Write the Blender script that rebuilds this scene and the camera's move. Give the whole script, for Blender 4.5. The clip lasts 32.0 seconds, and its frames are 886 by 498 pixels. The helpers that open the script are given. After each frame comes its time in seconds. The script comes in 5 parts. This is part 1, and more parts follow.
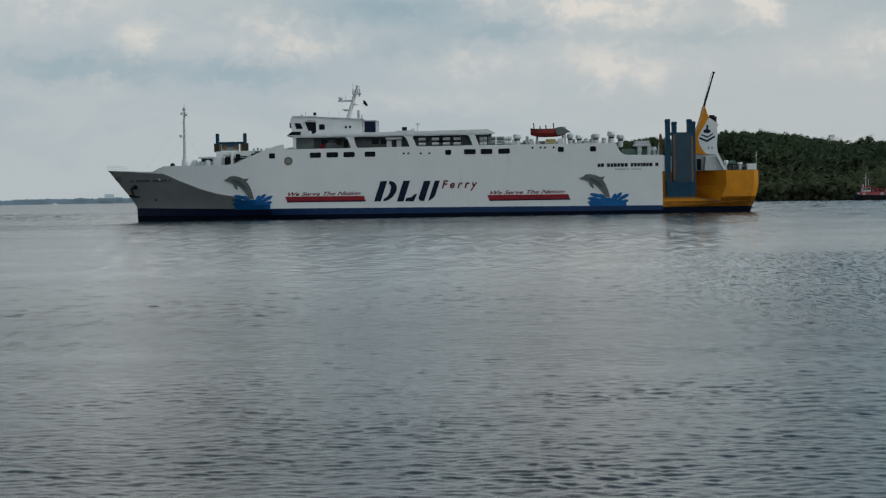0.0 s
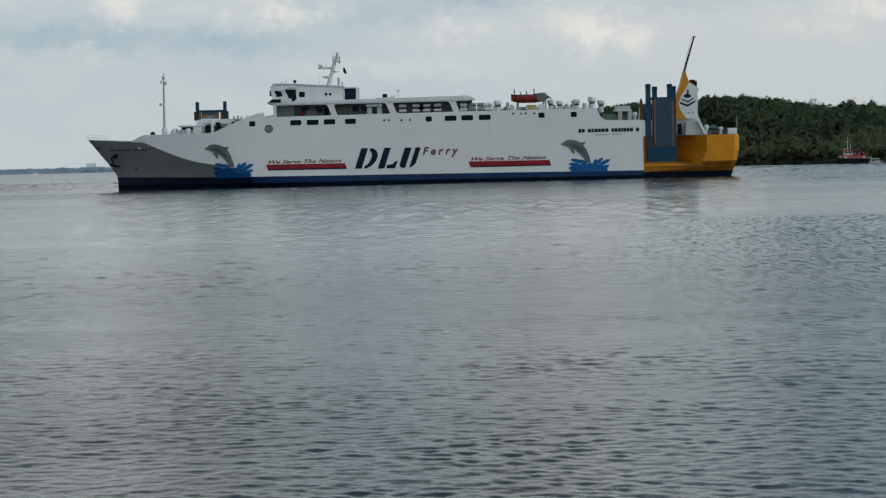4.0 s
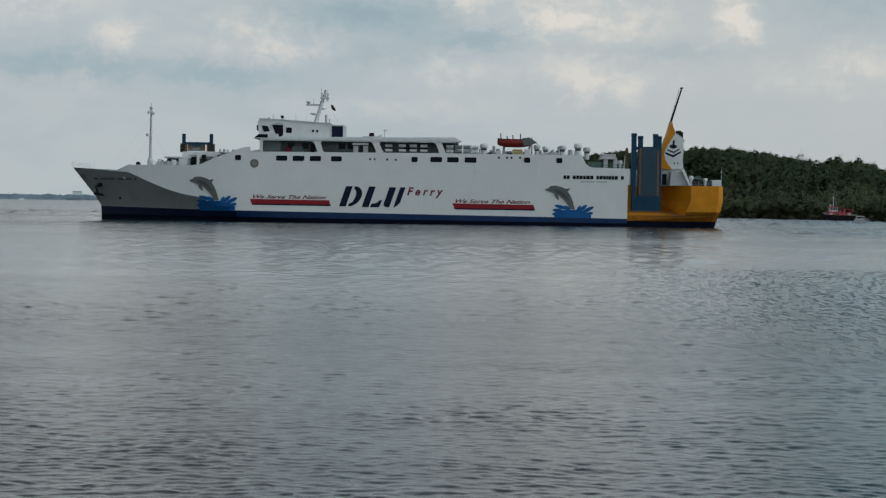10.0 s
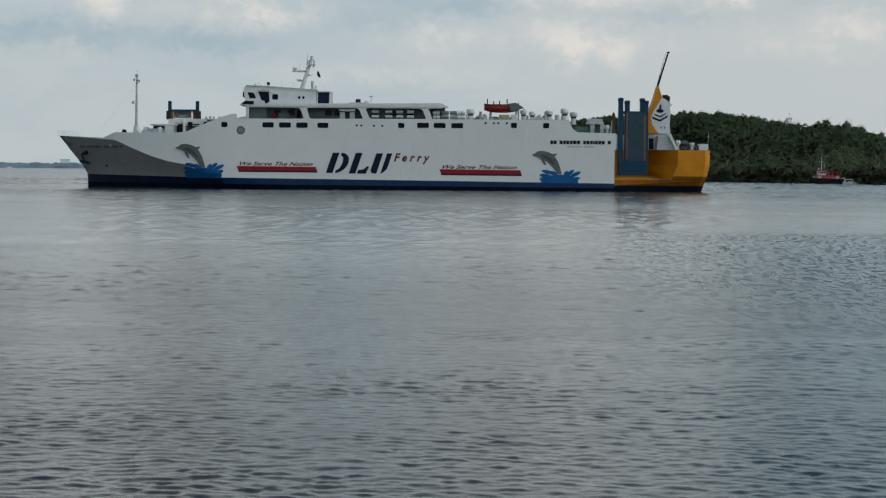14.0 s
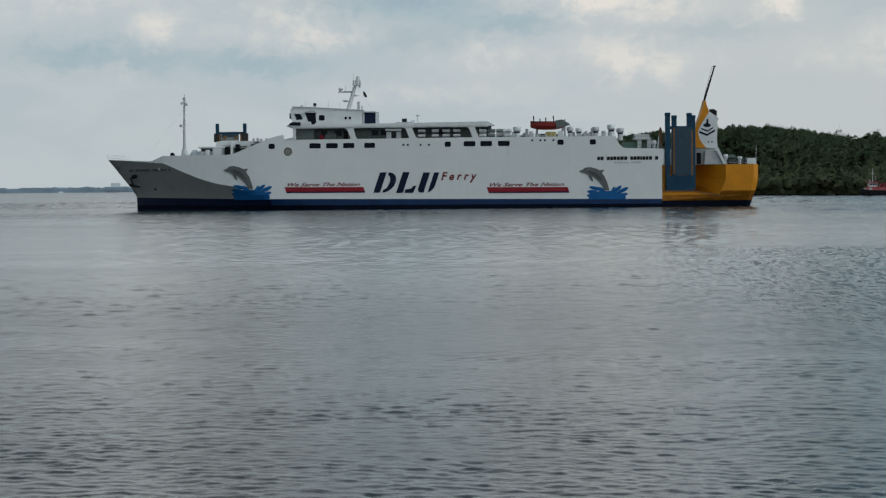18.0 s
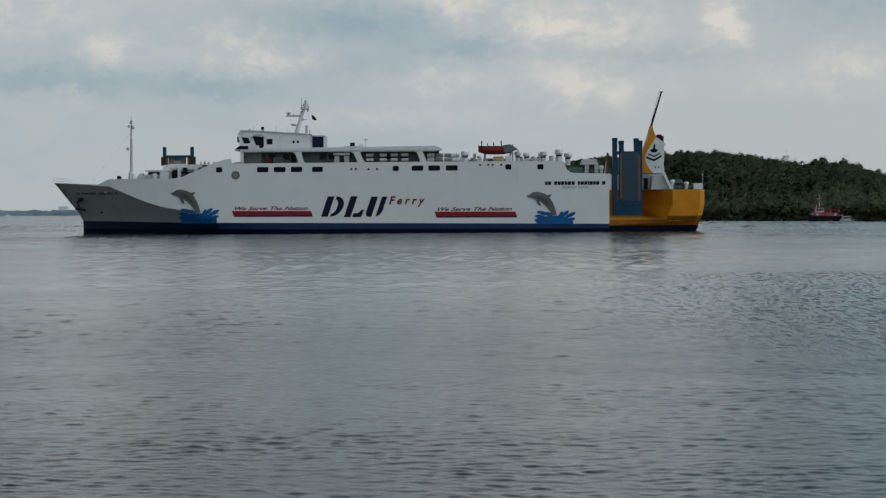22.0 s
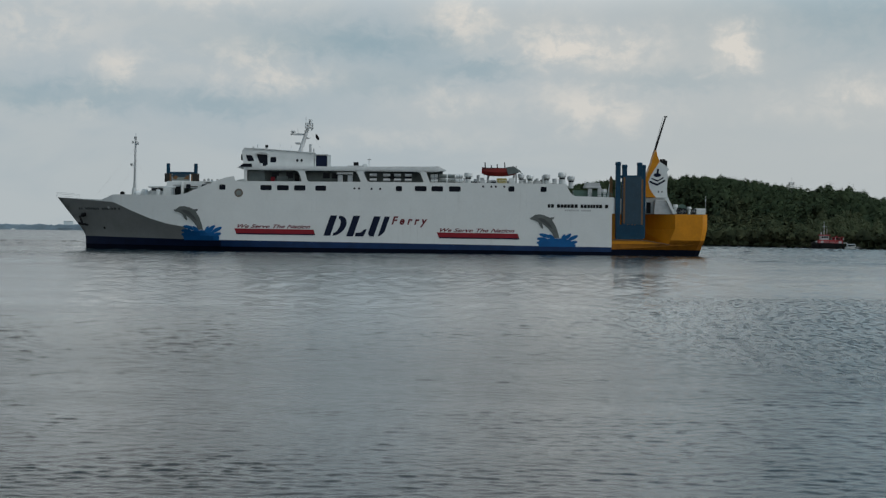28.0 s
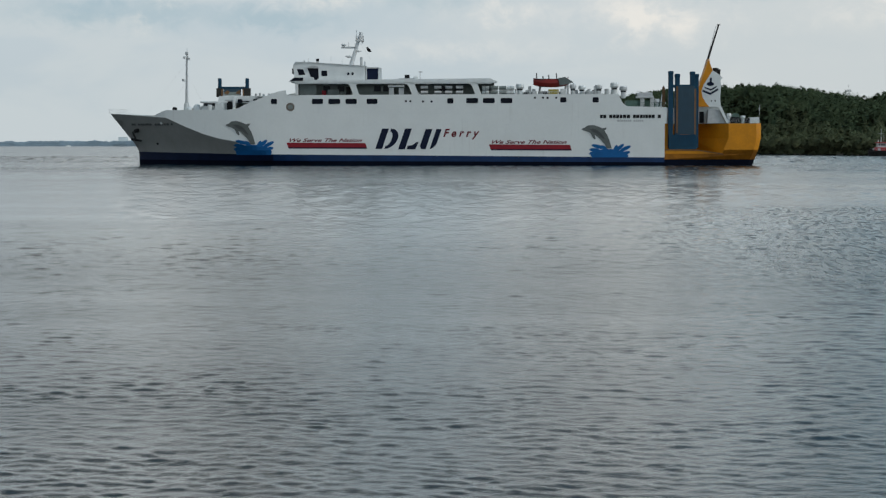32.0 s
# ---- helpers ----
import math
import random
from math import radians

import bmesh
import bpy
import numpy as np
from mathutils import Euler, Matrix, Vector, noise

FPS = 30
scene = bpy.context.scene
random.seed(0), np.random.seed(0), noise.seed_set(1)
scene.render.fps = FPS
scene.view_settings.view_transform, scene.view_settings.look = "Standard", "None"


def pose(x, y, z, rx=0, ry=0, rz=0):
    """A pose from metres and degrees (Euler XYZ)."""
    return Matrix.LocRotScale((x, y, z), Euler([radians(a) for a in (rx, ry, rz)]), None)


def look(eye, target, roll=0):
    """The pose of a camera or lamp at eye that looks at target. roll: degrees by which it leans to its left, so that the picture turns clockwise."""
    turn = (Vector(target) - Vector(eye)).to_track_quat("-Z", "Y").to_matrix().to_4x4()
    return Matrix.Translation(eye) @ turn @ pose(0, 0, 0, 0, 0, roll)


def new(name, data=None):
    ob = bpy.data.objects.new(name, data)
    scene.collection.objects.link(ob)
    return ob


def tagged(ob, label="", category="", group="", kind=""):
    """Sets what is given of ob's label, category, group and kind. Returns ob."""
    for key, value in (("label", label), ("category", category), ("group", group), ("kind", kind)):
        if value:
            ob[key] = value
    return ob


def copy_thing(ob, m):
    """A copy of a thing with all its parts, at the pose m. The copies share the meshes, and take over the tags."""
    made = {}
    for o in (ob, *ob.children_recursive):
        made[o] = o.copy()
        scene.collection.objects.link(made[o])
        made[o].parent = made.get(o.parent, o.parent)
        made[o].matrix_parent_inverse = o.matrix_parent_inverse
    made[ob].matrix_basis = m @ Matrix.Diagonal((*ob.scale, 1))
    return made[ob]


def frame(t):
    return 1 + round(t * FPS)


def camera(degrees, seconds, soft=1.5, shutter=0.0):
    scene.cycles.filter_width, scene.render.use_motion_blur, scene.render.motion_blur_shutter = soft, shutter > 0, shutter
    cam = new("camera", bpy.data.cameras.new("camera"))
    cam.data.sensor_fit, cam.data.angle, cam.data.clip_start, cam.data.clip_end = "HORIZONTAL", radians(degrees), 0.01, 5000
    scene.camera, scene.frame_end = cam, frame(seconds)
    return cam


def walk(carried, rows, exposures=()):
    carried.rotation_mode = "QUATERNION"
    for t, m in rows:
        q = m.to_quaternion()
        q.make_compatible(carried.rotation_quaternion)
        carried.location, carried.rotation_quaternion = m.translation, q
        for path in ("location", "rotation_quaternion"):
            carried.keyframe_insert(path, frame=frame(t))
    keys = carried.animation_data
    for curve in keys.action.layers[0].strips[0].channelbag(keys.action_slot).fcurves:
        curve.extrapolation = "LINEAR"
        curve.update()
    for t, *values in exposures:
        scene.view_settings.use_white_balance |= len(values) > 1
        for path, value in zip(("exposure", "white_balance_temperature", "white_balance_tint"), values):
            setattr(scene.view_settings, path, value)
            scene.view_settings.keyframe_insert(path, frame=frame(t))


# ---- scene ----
cam = camera(28.0, 32.0, soft=1.3)
EYE = (0.0, 0.0, 4.85)
# seconds, heading to the right, tilt up, lean: degrees
TURNS = [
    (0, -1.050, -1.737, -0.984), (0.5, -0.987, -2.199, -1.050), (1, -0.916, -2.621, -1.088), (1.5, -0.856, -2.883, -1.135),
    (2, -0.826, -2.878, -1.157), (2.5, -0.804, -2.833, -1.233), (3, -0.710, -2.843, -1.310), (3.5, -0.626, -2.832, -1.372),
    (5.5, -0.303, -2.654, -1.503), (6, -0.345, -2.408, -1.537), (6.5, -0.478, -1.948, -1.627), (7, -0.481, -1.680, -1.527),
    (7.5, -0.388, -1.552, -0.942), (8, -0.309, -1.540, -0.502), (8.5, -0.227, -1.546, 0.374), (9, -0.144, -1.522, 0.569),
    (9.5, -0.053, -1.501, 0.813), (10, 0.000, -1.497, 0.788), (10.5, 0.018, -1.482, 0.691), (11, 0.011, -1.480, 0.702), (11.5, 0.100, -1.708, 0.658),
    (12, 0.151, -2.171, 0.613), (12.5, 0.224, -2.198, 0.563), (13, 0.311, -2.454, 0.502), (13.5, 0.373, -2.510, 0.455), (14, 0.369, -2.593, 0.431),
    (14.5, 0.044, -2.601, 0.393), (16.5, -0.366, -2.651, 0.168), (17, -1.041, -2.588, -0.217), (17.5, -1.337, -2.426, -0.410),
    (18, -1.239, -2.001, -0.511), (18.5, -0.953, -1.943, -0.573), (19, -0.277, -1.951, -0.603), (19.5, -0.173, -1.901, -0.636),
    (20, -0.113, -1.485, -0.651), (20.5, -0.010, -1.239, -0.504), (21, 0.040, -1.230, -0.361), (21.5, 0.146, -1.208, -0.400),
    (22, 0.402, -1.230, -0.330), (22.5, 0.560, -1.300, -0.175), (23, 1.000, -1.412, 0.236), (23.5, 1.551, -1.397, 0.516), (24, 1.598, -1.125, 0.485),
    (24.5, 1.118, -0.870, 0.410), (25, 0.364, -0.752, 0.395), (25.5, 0.263, -0.762, 0.315), (27.5, 0.191, -0.552, 0.583), (28, 0.263, -0.556, 0.645),
    (28.5, 0.304, -0.528, 0.631), (29, 0.100, -0.512, 0.553), (29.5, -0.537, -0.595, 0.546), (30, -1.053, -0.601, 0.415),
    (30.5, -0.616, -0.395, 0.147), (31, 0.267, -0.784, 0.096), (31.5, 0.958, -1.618, 0.117), (31.6, 0.920, -2.290, 0.090),
    (31.7, 0.620, -2.760, 0.070), (31.8, -0.090, -3.150, 0.050), (31.9, -0.770, -3.270, 0.020), (32, -1.466, -3.392, -0.016),
]
walk(cam, [(t, pose(*EYE, 90 + tilt, 0, -turn) @ pose(0, 0, 0, 0, 0, lean)) for t, turn, tilt, lean in TURNS],
     exposures=[(0.0, 0.0), (1.0, 0.16), (3.0, 0.22), (6.0, 0.14), (7.0, 0.02), (8.0, 0.0), (10.0, 0.02), (11.0, 0.02), (12.0, 0.12), (14.0, 0.12), (17.0, 0.12), (20.0, 0.03), (21.0, -0.05), (22.0, -0.07), (24.0, -0.08), (28.0, -0.05), (29.0, -0.02), (30.0, -0.02), (31.0, -0.13), (31.3, -0.08), (32.0, 0.3)])


# ---- node helpers ----
def node(tree, kind, **inputs):
    n = tree.nodes.new(kind)
    for key, value in inputs.items():
        sock = n.inputs[int(key[1:])] if key[0] == "i" and key[1:].isdigit() else n.inputs[key.replace("_", " ")]
        if isinstance(value, bpy.types.NodeSocket):
            tree.links.new(value, sock)
        else:
            sock.default_value = value
    return n


def calc(tree, op, a, b=0.0, c=0.0, clamp=False):
    n = node(tree, "ShaderNodeMath", i0=a, i1=b, i2=c)
    n.operation, n.use_clamp = op, clamp
    return n.outputs[0]


def blend(tree, fac, a, b):
    n = tree.nodes.new("ShaderNodeMix")
    n.data_type = "RGBA"
    for i, value in ((0, fac), (6, a), (7, b)):
        if isinstance(value, bpy.types.NodeSocket):
            tree.links.new(value, n.inputs[i])
        else:
            n.inputs[i].default_value = value if i == 0 else (*value[:3], 1)
    return n.outputs[2]


def noise_at(tree, vec, scale, detail=3.0, rough=0.5, stretch=(1, 1, 1), warp=0.0):
    m = node(tree, "ShaderNodeMapping", Vector=vec, Scale=stretch)
    return node(tree, "ShaderNodeTexNoise", Vector=m.outputs[0], Scale=scale, Detail=detail, Roughness=rough, Distortion=warp).outputs["Fac"]


def ramp(tree, value, lo, hi, to0=0.0, to1=1.0):
    n = node(tree, "ShaderNodeMapRange", Value=value)
    n.interpolation_type = "SMOOTHSTEP"
    for i, v in ((1, lo), (2, hi), (3, to0), (4, to1)):
        n.inputs[i].default_value = v
    return n.outputs[0]


# ---- sky ----
SUN_UP, SUN_AZ = 42.0, 114.0  # elevation, and heading clockwise from the view's axis
# cloud masses: heading, elevation, half width, half height, weight
# masses above 8 degrees lie out of view, added to tint the water
PUFFS = [(9.3, 6.0, 0.75, 0.6, 0.9), (9.0, 5.5, 0.8, 0.35, 0.5), (4.0, 6.0, 2.3, 0.62, 0.75), (3.6, 5.7, 0.6, 0.4, 0.3), (6.0, 5.9, 1.4, 0.5, 0.3),
         (4.3, 4.1, 1.8, 0.7, 0.55), (6.0, 3.7, 1.6, 0.5, 0.3), (-6.2, 5.35, 2.2, 0.8, 0.42), (-5.2, 4.8, 1.3, 0.35, 0.3), (-10.4, 5.1, 0.9, 0.5, 0.6),
         (13.1, 4.5, 1.0, 0.55, 0.55), (11.4, 4.1, 1.6, 0.5, 0.25), (0.6, 6.8, 1.0, 0.7, 0.7), (0.2, 4.2, 1.3, 0.45, 0.4), (-11.4, 3.8, 0.35, 0.4, 0.3),
         (-13.2, 6.2, 2.4, 0.7, 0.4), (-7.0, 7.4, 2.6, 0.45, 0.4), (-1.5, 3.0, 3.5, 0.35, 0.2), (3.0, 9.6, 2.6, 2.0, 0.45), (-11.5, 9.0, 3.0, 1.8, 0.35)]
HOLLOWS = [(-3.0, 6.0, 4.2, 0.65, 0.85), (-12.4, 4.2, 3.0, 0.5, 0.7), (-7.0, 4.0, 2.4, 0.4, 0.6), (-2.4, 4.7, 2.2, 0.45, 0.45), (1.0, 5.2, 1.8, 0.3, 0.6),
           (13.0, 6.6, 3.0, 1.0, 0.25), (7.2, 4.9, 2.6, 0.3, 0.3), (9.5, 3.3, 3.2, 0.5, 0.05), (13.5, 10.5, 6.0, 3.6, 1.2), (-4.0, 10.0, 2.5, 2.0, 0.5)]


def sky_group():
    g = bpy.data.node_groups.new("cloudy_sky", "ShaderNodeTree")
    g.interface.new_socket("Vector", in_out="INPUT", socket_type="NodeSocketVector")
    g.interface.new_socket("Blue", in_out="INPUT", socket_type="NodeSocketColor").default_value = (0.36, 0.50, 0.66, 1)
    g.interface.new_socket("Color", in_out="OUTPUT", socket_type="NodeSocketColor")
    gi, go = g.nodes.new("NodeGroupInput"), g.nodes.new("NodeGroupOutput")
    unit = g.nodes.new("ShaderNodeVectorMath")
    unit.operation = "NORMALIZE"
    g.links.new(gi.outputs[0], unit.inputs[0])
    way = unit.outputs[0]
    x, y, z = node(g, "ShaderNodeSeparateXYZ", Vector=way).outputs
    az = calc(g, "MULTIPLY", calc(g, "ARCTAN2", x, y), 57.2958)
    el = calc(g, "MULTIPLY", calc(g, "ARCSINE", z), 57.2958)
    flat = node(g, "ShaderNodeCombineXYZ", X=az, Y=el).outputs[0]
    w1 = calc(g, "SUBTRACT", noise_at(g, flat, 0.9, 7, 0.62), 0.5)
    w2 = calc(g, "SUBTRACT", noise_at(g, flat, 1.3, 5, 0.6, (1, 1.4, 1), 0.5), 0.5)
    azw = calc(g, "MULTIPLY_ADD", w1, 2.4, az)
    elw = calc(g, "MULTIPLY_ADD", w2, 1.3, el)

    def masses(rows):
        total = None
        for a, e, wa, we, k in rows:
            p = calc(g, "MULTIPLY", calc(g, "SUBTRACT", azw, a), 1 / wa)
            q = calc(g, "MULTIPLY", calc(g, "SUBTRACT", elw, e), 1 / we)
            r = calc(g, "MULTIPLY_ADD", p, p, calc(g, "MULTIPLY", q, q))
            v = calc(g, "MULTIPLY", calc(g, "EXPONENT", calc(g, "MULTIPLY", r, -1.0)), k)
            total = v if total is None else calc(g, "ADD", total, v)
        return total

    fine = noise_at(g, flat, 0.8, 8, 0.62, (1, 1.3, 1), 0.3)
    broad = noise_at(g, flat, 0.16, 4, 0.55, (1, 2.6, 1), 0.4)
    grey = blend(g, ramp(g, el, 0.0, 7.0), (0.383, 0.432, 0.448), (0.427, 0.476, 0.494))
    base = blend(g, 0.90, gi.outputs[1], grey)
    base = blend(g, ramp(g, broad, 0.40, 0.62, 0.0, 0.5), base, (0.47, 0.505, 0.51))
    base = blend(g, ramp(g, az, -1.0, 9.0, 0.0, 0.55), base, (0.492, 0.512, 0.505))
    base = blend(g, calc(g, "MULTIPLY", masses(HOLLOWS), ramp(g, fine, 0.3, 0.6, 0.7, 1.0), clamp=True), base, (0.250, 0.356, 0.412))
    lit = calc(g, "MULTIPLY", masses(PUFFS), ramp(g, fine, 0.38, 0.60, 0.4, 1.4))
    base = blend(g, calc(g, "MULTIPLY", lit, 0.95, clamp=True), base, (0.66, 0.635, 0.588))
    # the sky out of view is brightened towards the sun
    a, e = radians(SUN_AZ), radians(SUN_UP)
    near_sun = g.nodes.new("ShaderNodeVectorMath")
    near_sun.operation = "DOT_PRODUCT"
    g.links.new(way, near_sun.inputs[0])
    near_sun.inputs[1].default_value = (math.sin(a) * math.cos(e), math.cos(a) * math.cos(e), math.sin(e))
    glow = ramp(g, near_sun.outputs["Value"], 0.3, 1.0, 0.0, 1.9)
    # darker, bluer bands added above the view to darken the water; lighter behind
    over = ramp(g, calc(g, "ABSOLUTE", az), 40.0, 85.0, 1.0, 0.72)
    base = blend(g, calc(g, "MULTIPLY", ramp(g, el, 12.0, 20.0, 0.0, 0.9), over), base, blend(g, ramp(g, az, 0.0, 13.0), (0.156, 0.162, 0.154), (0.098, 0.158, 0.208)))
    # warm patches out of view, added for tints on the water
    warm = calc(g, "MULTIPLY", ramp(g, noise_at(g, flat, 0.11, 2, 0.5, (1, 0.5, 1)), 0.48, 0.66), calc(g, "MULTIPLY", ramp(g, el, 9.0, 13.0, 0.0, 0.8), ramp(g, az, 4.0, 14.0, 1.0, 0.15)))
    base = blend(g, warm, base, (0.232, 0.216, 0.190))
    base = blend(g, calc(g, "MULTIPLY", ramp(g, el, 18.0, 28.0, 0.0, 0.95), over), base, blend(g, ramp(g, az, 0.0, 14.0), (0.084, 0.132, 0.172), (0.062, 0.140, 0.215)))
    # bright band added above the view to lighten the far water
    bright_band = calc(g, "MULTIPLY", ramp(g, el, 6.6, 9.0, 0.0, 0.9), ramp(g, el, 11.5, 16.5, 1.0, 0.0))
    glow = calc(g, "ADD", glow, bright_band)
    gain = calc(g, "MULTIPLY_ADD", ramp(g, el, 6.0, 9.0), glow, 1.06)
    # lighter and darker quarters added above the low bank, to streak the water
    water_streaks = ramp(g, noise_at(g, node(g, "ShaderNodeCombineXYZ", X=az).outputs[0], 0.21, 3, 0.55), 0.36, 0.64, -0.28, 0.3)
    gain = calc(g, "MULTIPLY", gain, calc(g, "MULTIPLY_ADD", water_streaks, ramp(g, el, 7.5, 10.0), 1.0))
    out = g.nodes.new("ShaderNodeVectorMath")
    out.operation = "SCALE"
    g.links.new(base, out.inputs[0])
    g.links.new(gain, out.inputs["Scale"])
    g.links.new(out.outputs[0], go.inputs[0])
    return g


SKY = sky_group()
world = bpy.data.worlds.new("world")
scene.world = world
world.use_nodes = True
wt = world.node_tree
wg = wt.nodes.new("ShaderNodeGroup")
wg.node_tree = SKY
wt.links.new(wt.nodes.new("ShaderNodeTexCoord").outputs["Generated"], wg.inputs[0])
nishita = wt.nodes.new("ShaderNodeTexSky")
nishita.sky_type, nishita.sun_disc = "NISHITA", False
nishita.sun_elevation, nishita.sun_rotation = radians(SUN_UP), radians(SUN_AZ)
blue = wt.nodes.new("ShaderNodeVectorMath")
blue.operation = "SCALE"
wt.links.new(nishita.outputs[0], blue.inputs[0])
blue.inputs["Scale"].default_value = 0.10
wt.links.new(blue.outputs[0], wg.inputs[1])
wb = wt.nodes["Background"]
wt.links.new(wg.outputs[0], wb.inputs["Color"])
wb.inputs["Strength"].default_value = 1.0

sun = new("sun", bpy.data.lights.new("sun", "SUN"))
sun.data.energy, sun.data.angle, sun.data.color = 1.1, radians(14), (1.0, 0.95, 0.88)
a, e = radians(SUN_AZ), radians(SUN_UP)
sun.matrix_world = look((0, 0, 300), Vector((0, 0, 300)) - Vector((math.sin(a) * math.cos(e), math.cos(a) * math.cos(e), math.sin(e))))


# ---- materials ----
def material(name, colour, rough=0.5, metal=0.0, vary=0.12, scale=0.6, streak=0.0, dirt=(0.16, 0.13, 0.10), bump=0.0, spec=0.5):
    m = bpy.data.materials.new(name)
    m.use_nodes = True
    t = m.node_tree
    p = t.nodes["Principled BSDF"]
    co = t.nodes.new("ShaderNodeTexCoord").outputs["Object"]
    big = noise_at(t, co, scale, 4, 0.6)
    fine = noise_at(t, co, scale * 9, 3, 0.6)
    mixed = calc(t, "MULTIPLY_ADD", fine, 0.4, calc(t, "MULTIPLY", big, 0.6))
    dark = tuple(c * (1 - vary) for c in colour)
    lite = tuple(min(1, c * (1 + vary)) for c in colour)
    col = blend(t, ramp(t, mixed, 0.3, 0.7), dark, lite)
    if streak:
        runs = noise_at(t, co, 1.0, 5, 0.65, (1.1, 1.1, 0.06))
        patch = noise_at(t, co, 0.12, 3, 0.5)
        col = blend(t, calc(t, "MULTIPLY", ramp(t, runs, 0.55, 0.8, 0.0, streak), ramp(t, patch, 0.42, 0.62)), col, dirt)
    t.links.new(col, p.inputs["Base Color"])
    p.inputs["Metallic"].default_value = metal
    p.inputs["Specular IOR Level"].default_value = spec
    t.links.new(ramp(t, fine, 0.2, 0.8, max(0.03, rough - 0.08), min(1, rough + 0.08)), p.inputs["Roughness"])
    if bump:
        b = node(t, "ShaderNodeBump", Strength=0.6, Distance=bump, Height=mixed)
        t.links.new(b.outputs[0], p.inputs["Normal"])
    return m


WHITE = material("ship_white_paint", (0.618, 0.634, 0.622), 0.5, vary=0.035, scale=0.2, streak=0.2)
WHITE2 = material("deckhouse_white_paint", (0.59, 0.612, 0.606), 0.55, vary=0.08, scale=0.7, streak=0.3)
# bow grey: shade under the flare is partly put into the paint
GREY = material("bow_grey_with_shade", (0.21, 0.215, 0.21), 0.5, vary=0.10, scale=0.3, streak=0.45)
NAVY = material("boot_navy_paint", (0.0022, 0.0042, 0.011), 0.65, vary=0.3, scale=0.4, streak=0.3, dirt=(0.008, 0.008, 0.008), spec=0.05)
BOWNAVY = material("bow_navy_paint", (0.0035, 0.009, 0.030), 0.5, vary=0.3, scale=0.4, streak=0.3, dirt=(0.012, 0.012, 0.012), spec=0.15)
BAND = material("band_blue_paint", (0.005, 0.025, 0.080), 0.5, vary=0.3, scale=0.4, streak=0.3, dirt=(0.012, 0.012, 0.012), spec=0.2)
LETTER = material("letter_navy_paint", (0.005, 0.009, 0.026), 0.55, vary=0.15, spec=0.15)
BLUE = material("splash_blue_paint", (0.004, 0.085, 0.245), 0.55, vary=0.15, scale=0.5, spec=0.2)
RED = material("stripe_red_paint", (0.22, 0.012, 0.02), 0.55, vary=0.15, spec=0.2)
LETRED = material("lettering_dark_red_paint", (0.125, 0.012, 0.018), 0.55, vary=0.2, scale=1.5, spec=0.2)
COVERYEL = material("faded_yellow_canvas", (0.30, 0.25, 0.05), 0.8, vary=0.25, scale=2.0)
YELLOW = material("stern_yellow_paint", (0.51, 0.195, 0.004), 0.5, vary=0.13, scale=0.3, streak=0.6, dirt=(0.13, 0.06, 0.02), spec=0.25)
# darker yellow holds the shade under the tucked stern, plus dirt streaks
STERNSHADE = material("shaded_grimy_yellow", (0.27, 0.10, 0.006), 0.6, vary=0.3, scale=0.5, streak=0.9, dirt=(0.06, 0.03, 0.012), spec=0.2)
RAMPBLUE = material("ramp_blue_paint", (0.002, 0.038, 0.076), 0.5, vary=0.25, scale=0.5, streak=0.35, dirt=(0.03, 0.025, 0.02), spec=0.25)
PANELBLUE = material("ramp_panel_blue_paint", (0.008, 0.037, 0.062), 0.55, vary=0.2, scale=0.5, streak=0.4)
RUST = material("rusty_orange_steel", (0.15, 0.075, 0.028), 0.7, vary=0.35, scale=1.2)
GLASS = material("dark_window_glass", (0.002, 0.004, 0.010), 0.15, vary=0.1, spec=0.12)
DARK = material("dark_opening", (0.012, 0.014, 0.018), 0.7, vary=0.2)
# dark grey; on surfaces under the promenade roof it stands in for shade
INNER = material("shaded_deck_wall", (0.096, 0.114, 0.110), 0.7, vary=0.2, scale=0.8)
DECK = material("green_grey_deck", (0.12, 0.16, 0.13), 0.8, vary=0.2, scale=0.6)
MASTGREY = material("mast_grey_white_paint", (0.46, 0.47, 0.47), 0.6, vary=0.1, scale=1.0, streak=0.3)
STEEL = material("grey_painted_steel", (0.38, 0.39, 0.39), 0.5, vary=0.12, scale=1.5, streak=0.3)
BLACK = material("black_steel", (0.008, 0.008, 0.009), 0.6, vary=0.3, spec=0.2)
BOAT = material("lifeboat_red_orange", (0.23, 0.016, 0.012), 0.45, vary=0.15)
DOLPHIN = material("dolphin_grey_paint", (0.088, 0.098, 0.094), 0.5, vary=0.25)
BELLY = material("dolphin_dark_paint", (0.045, 0.05, 0.05), 0.5, vary=0.2)
CANGREY = material("canister_grey_green", (0.15, 0.175, 0.165), 0.55, vary=0.2, scale=1.5)
BASEBROWN = material("tower_base_brown", (0.028, 0.026, 0.022), 0.6, vary=0.4, scale=1.0, spec=0.2)
GOLD = material("emblem_bronze_paint", (0.13, 0.105, 0.085), 0.5, vary=0.3, scale=2)
TUGRED = material("faded_red_paint", (0.36, 0.035, 0.04), 0.6, vary=0.2, scale=1.0, streak=0.4)
GREENP = material("green_rail_paint", (0.06, 0.115, 0.09), 0.5, vary=0.2)


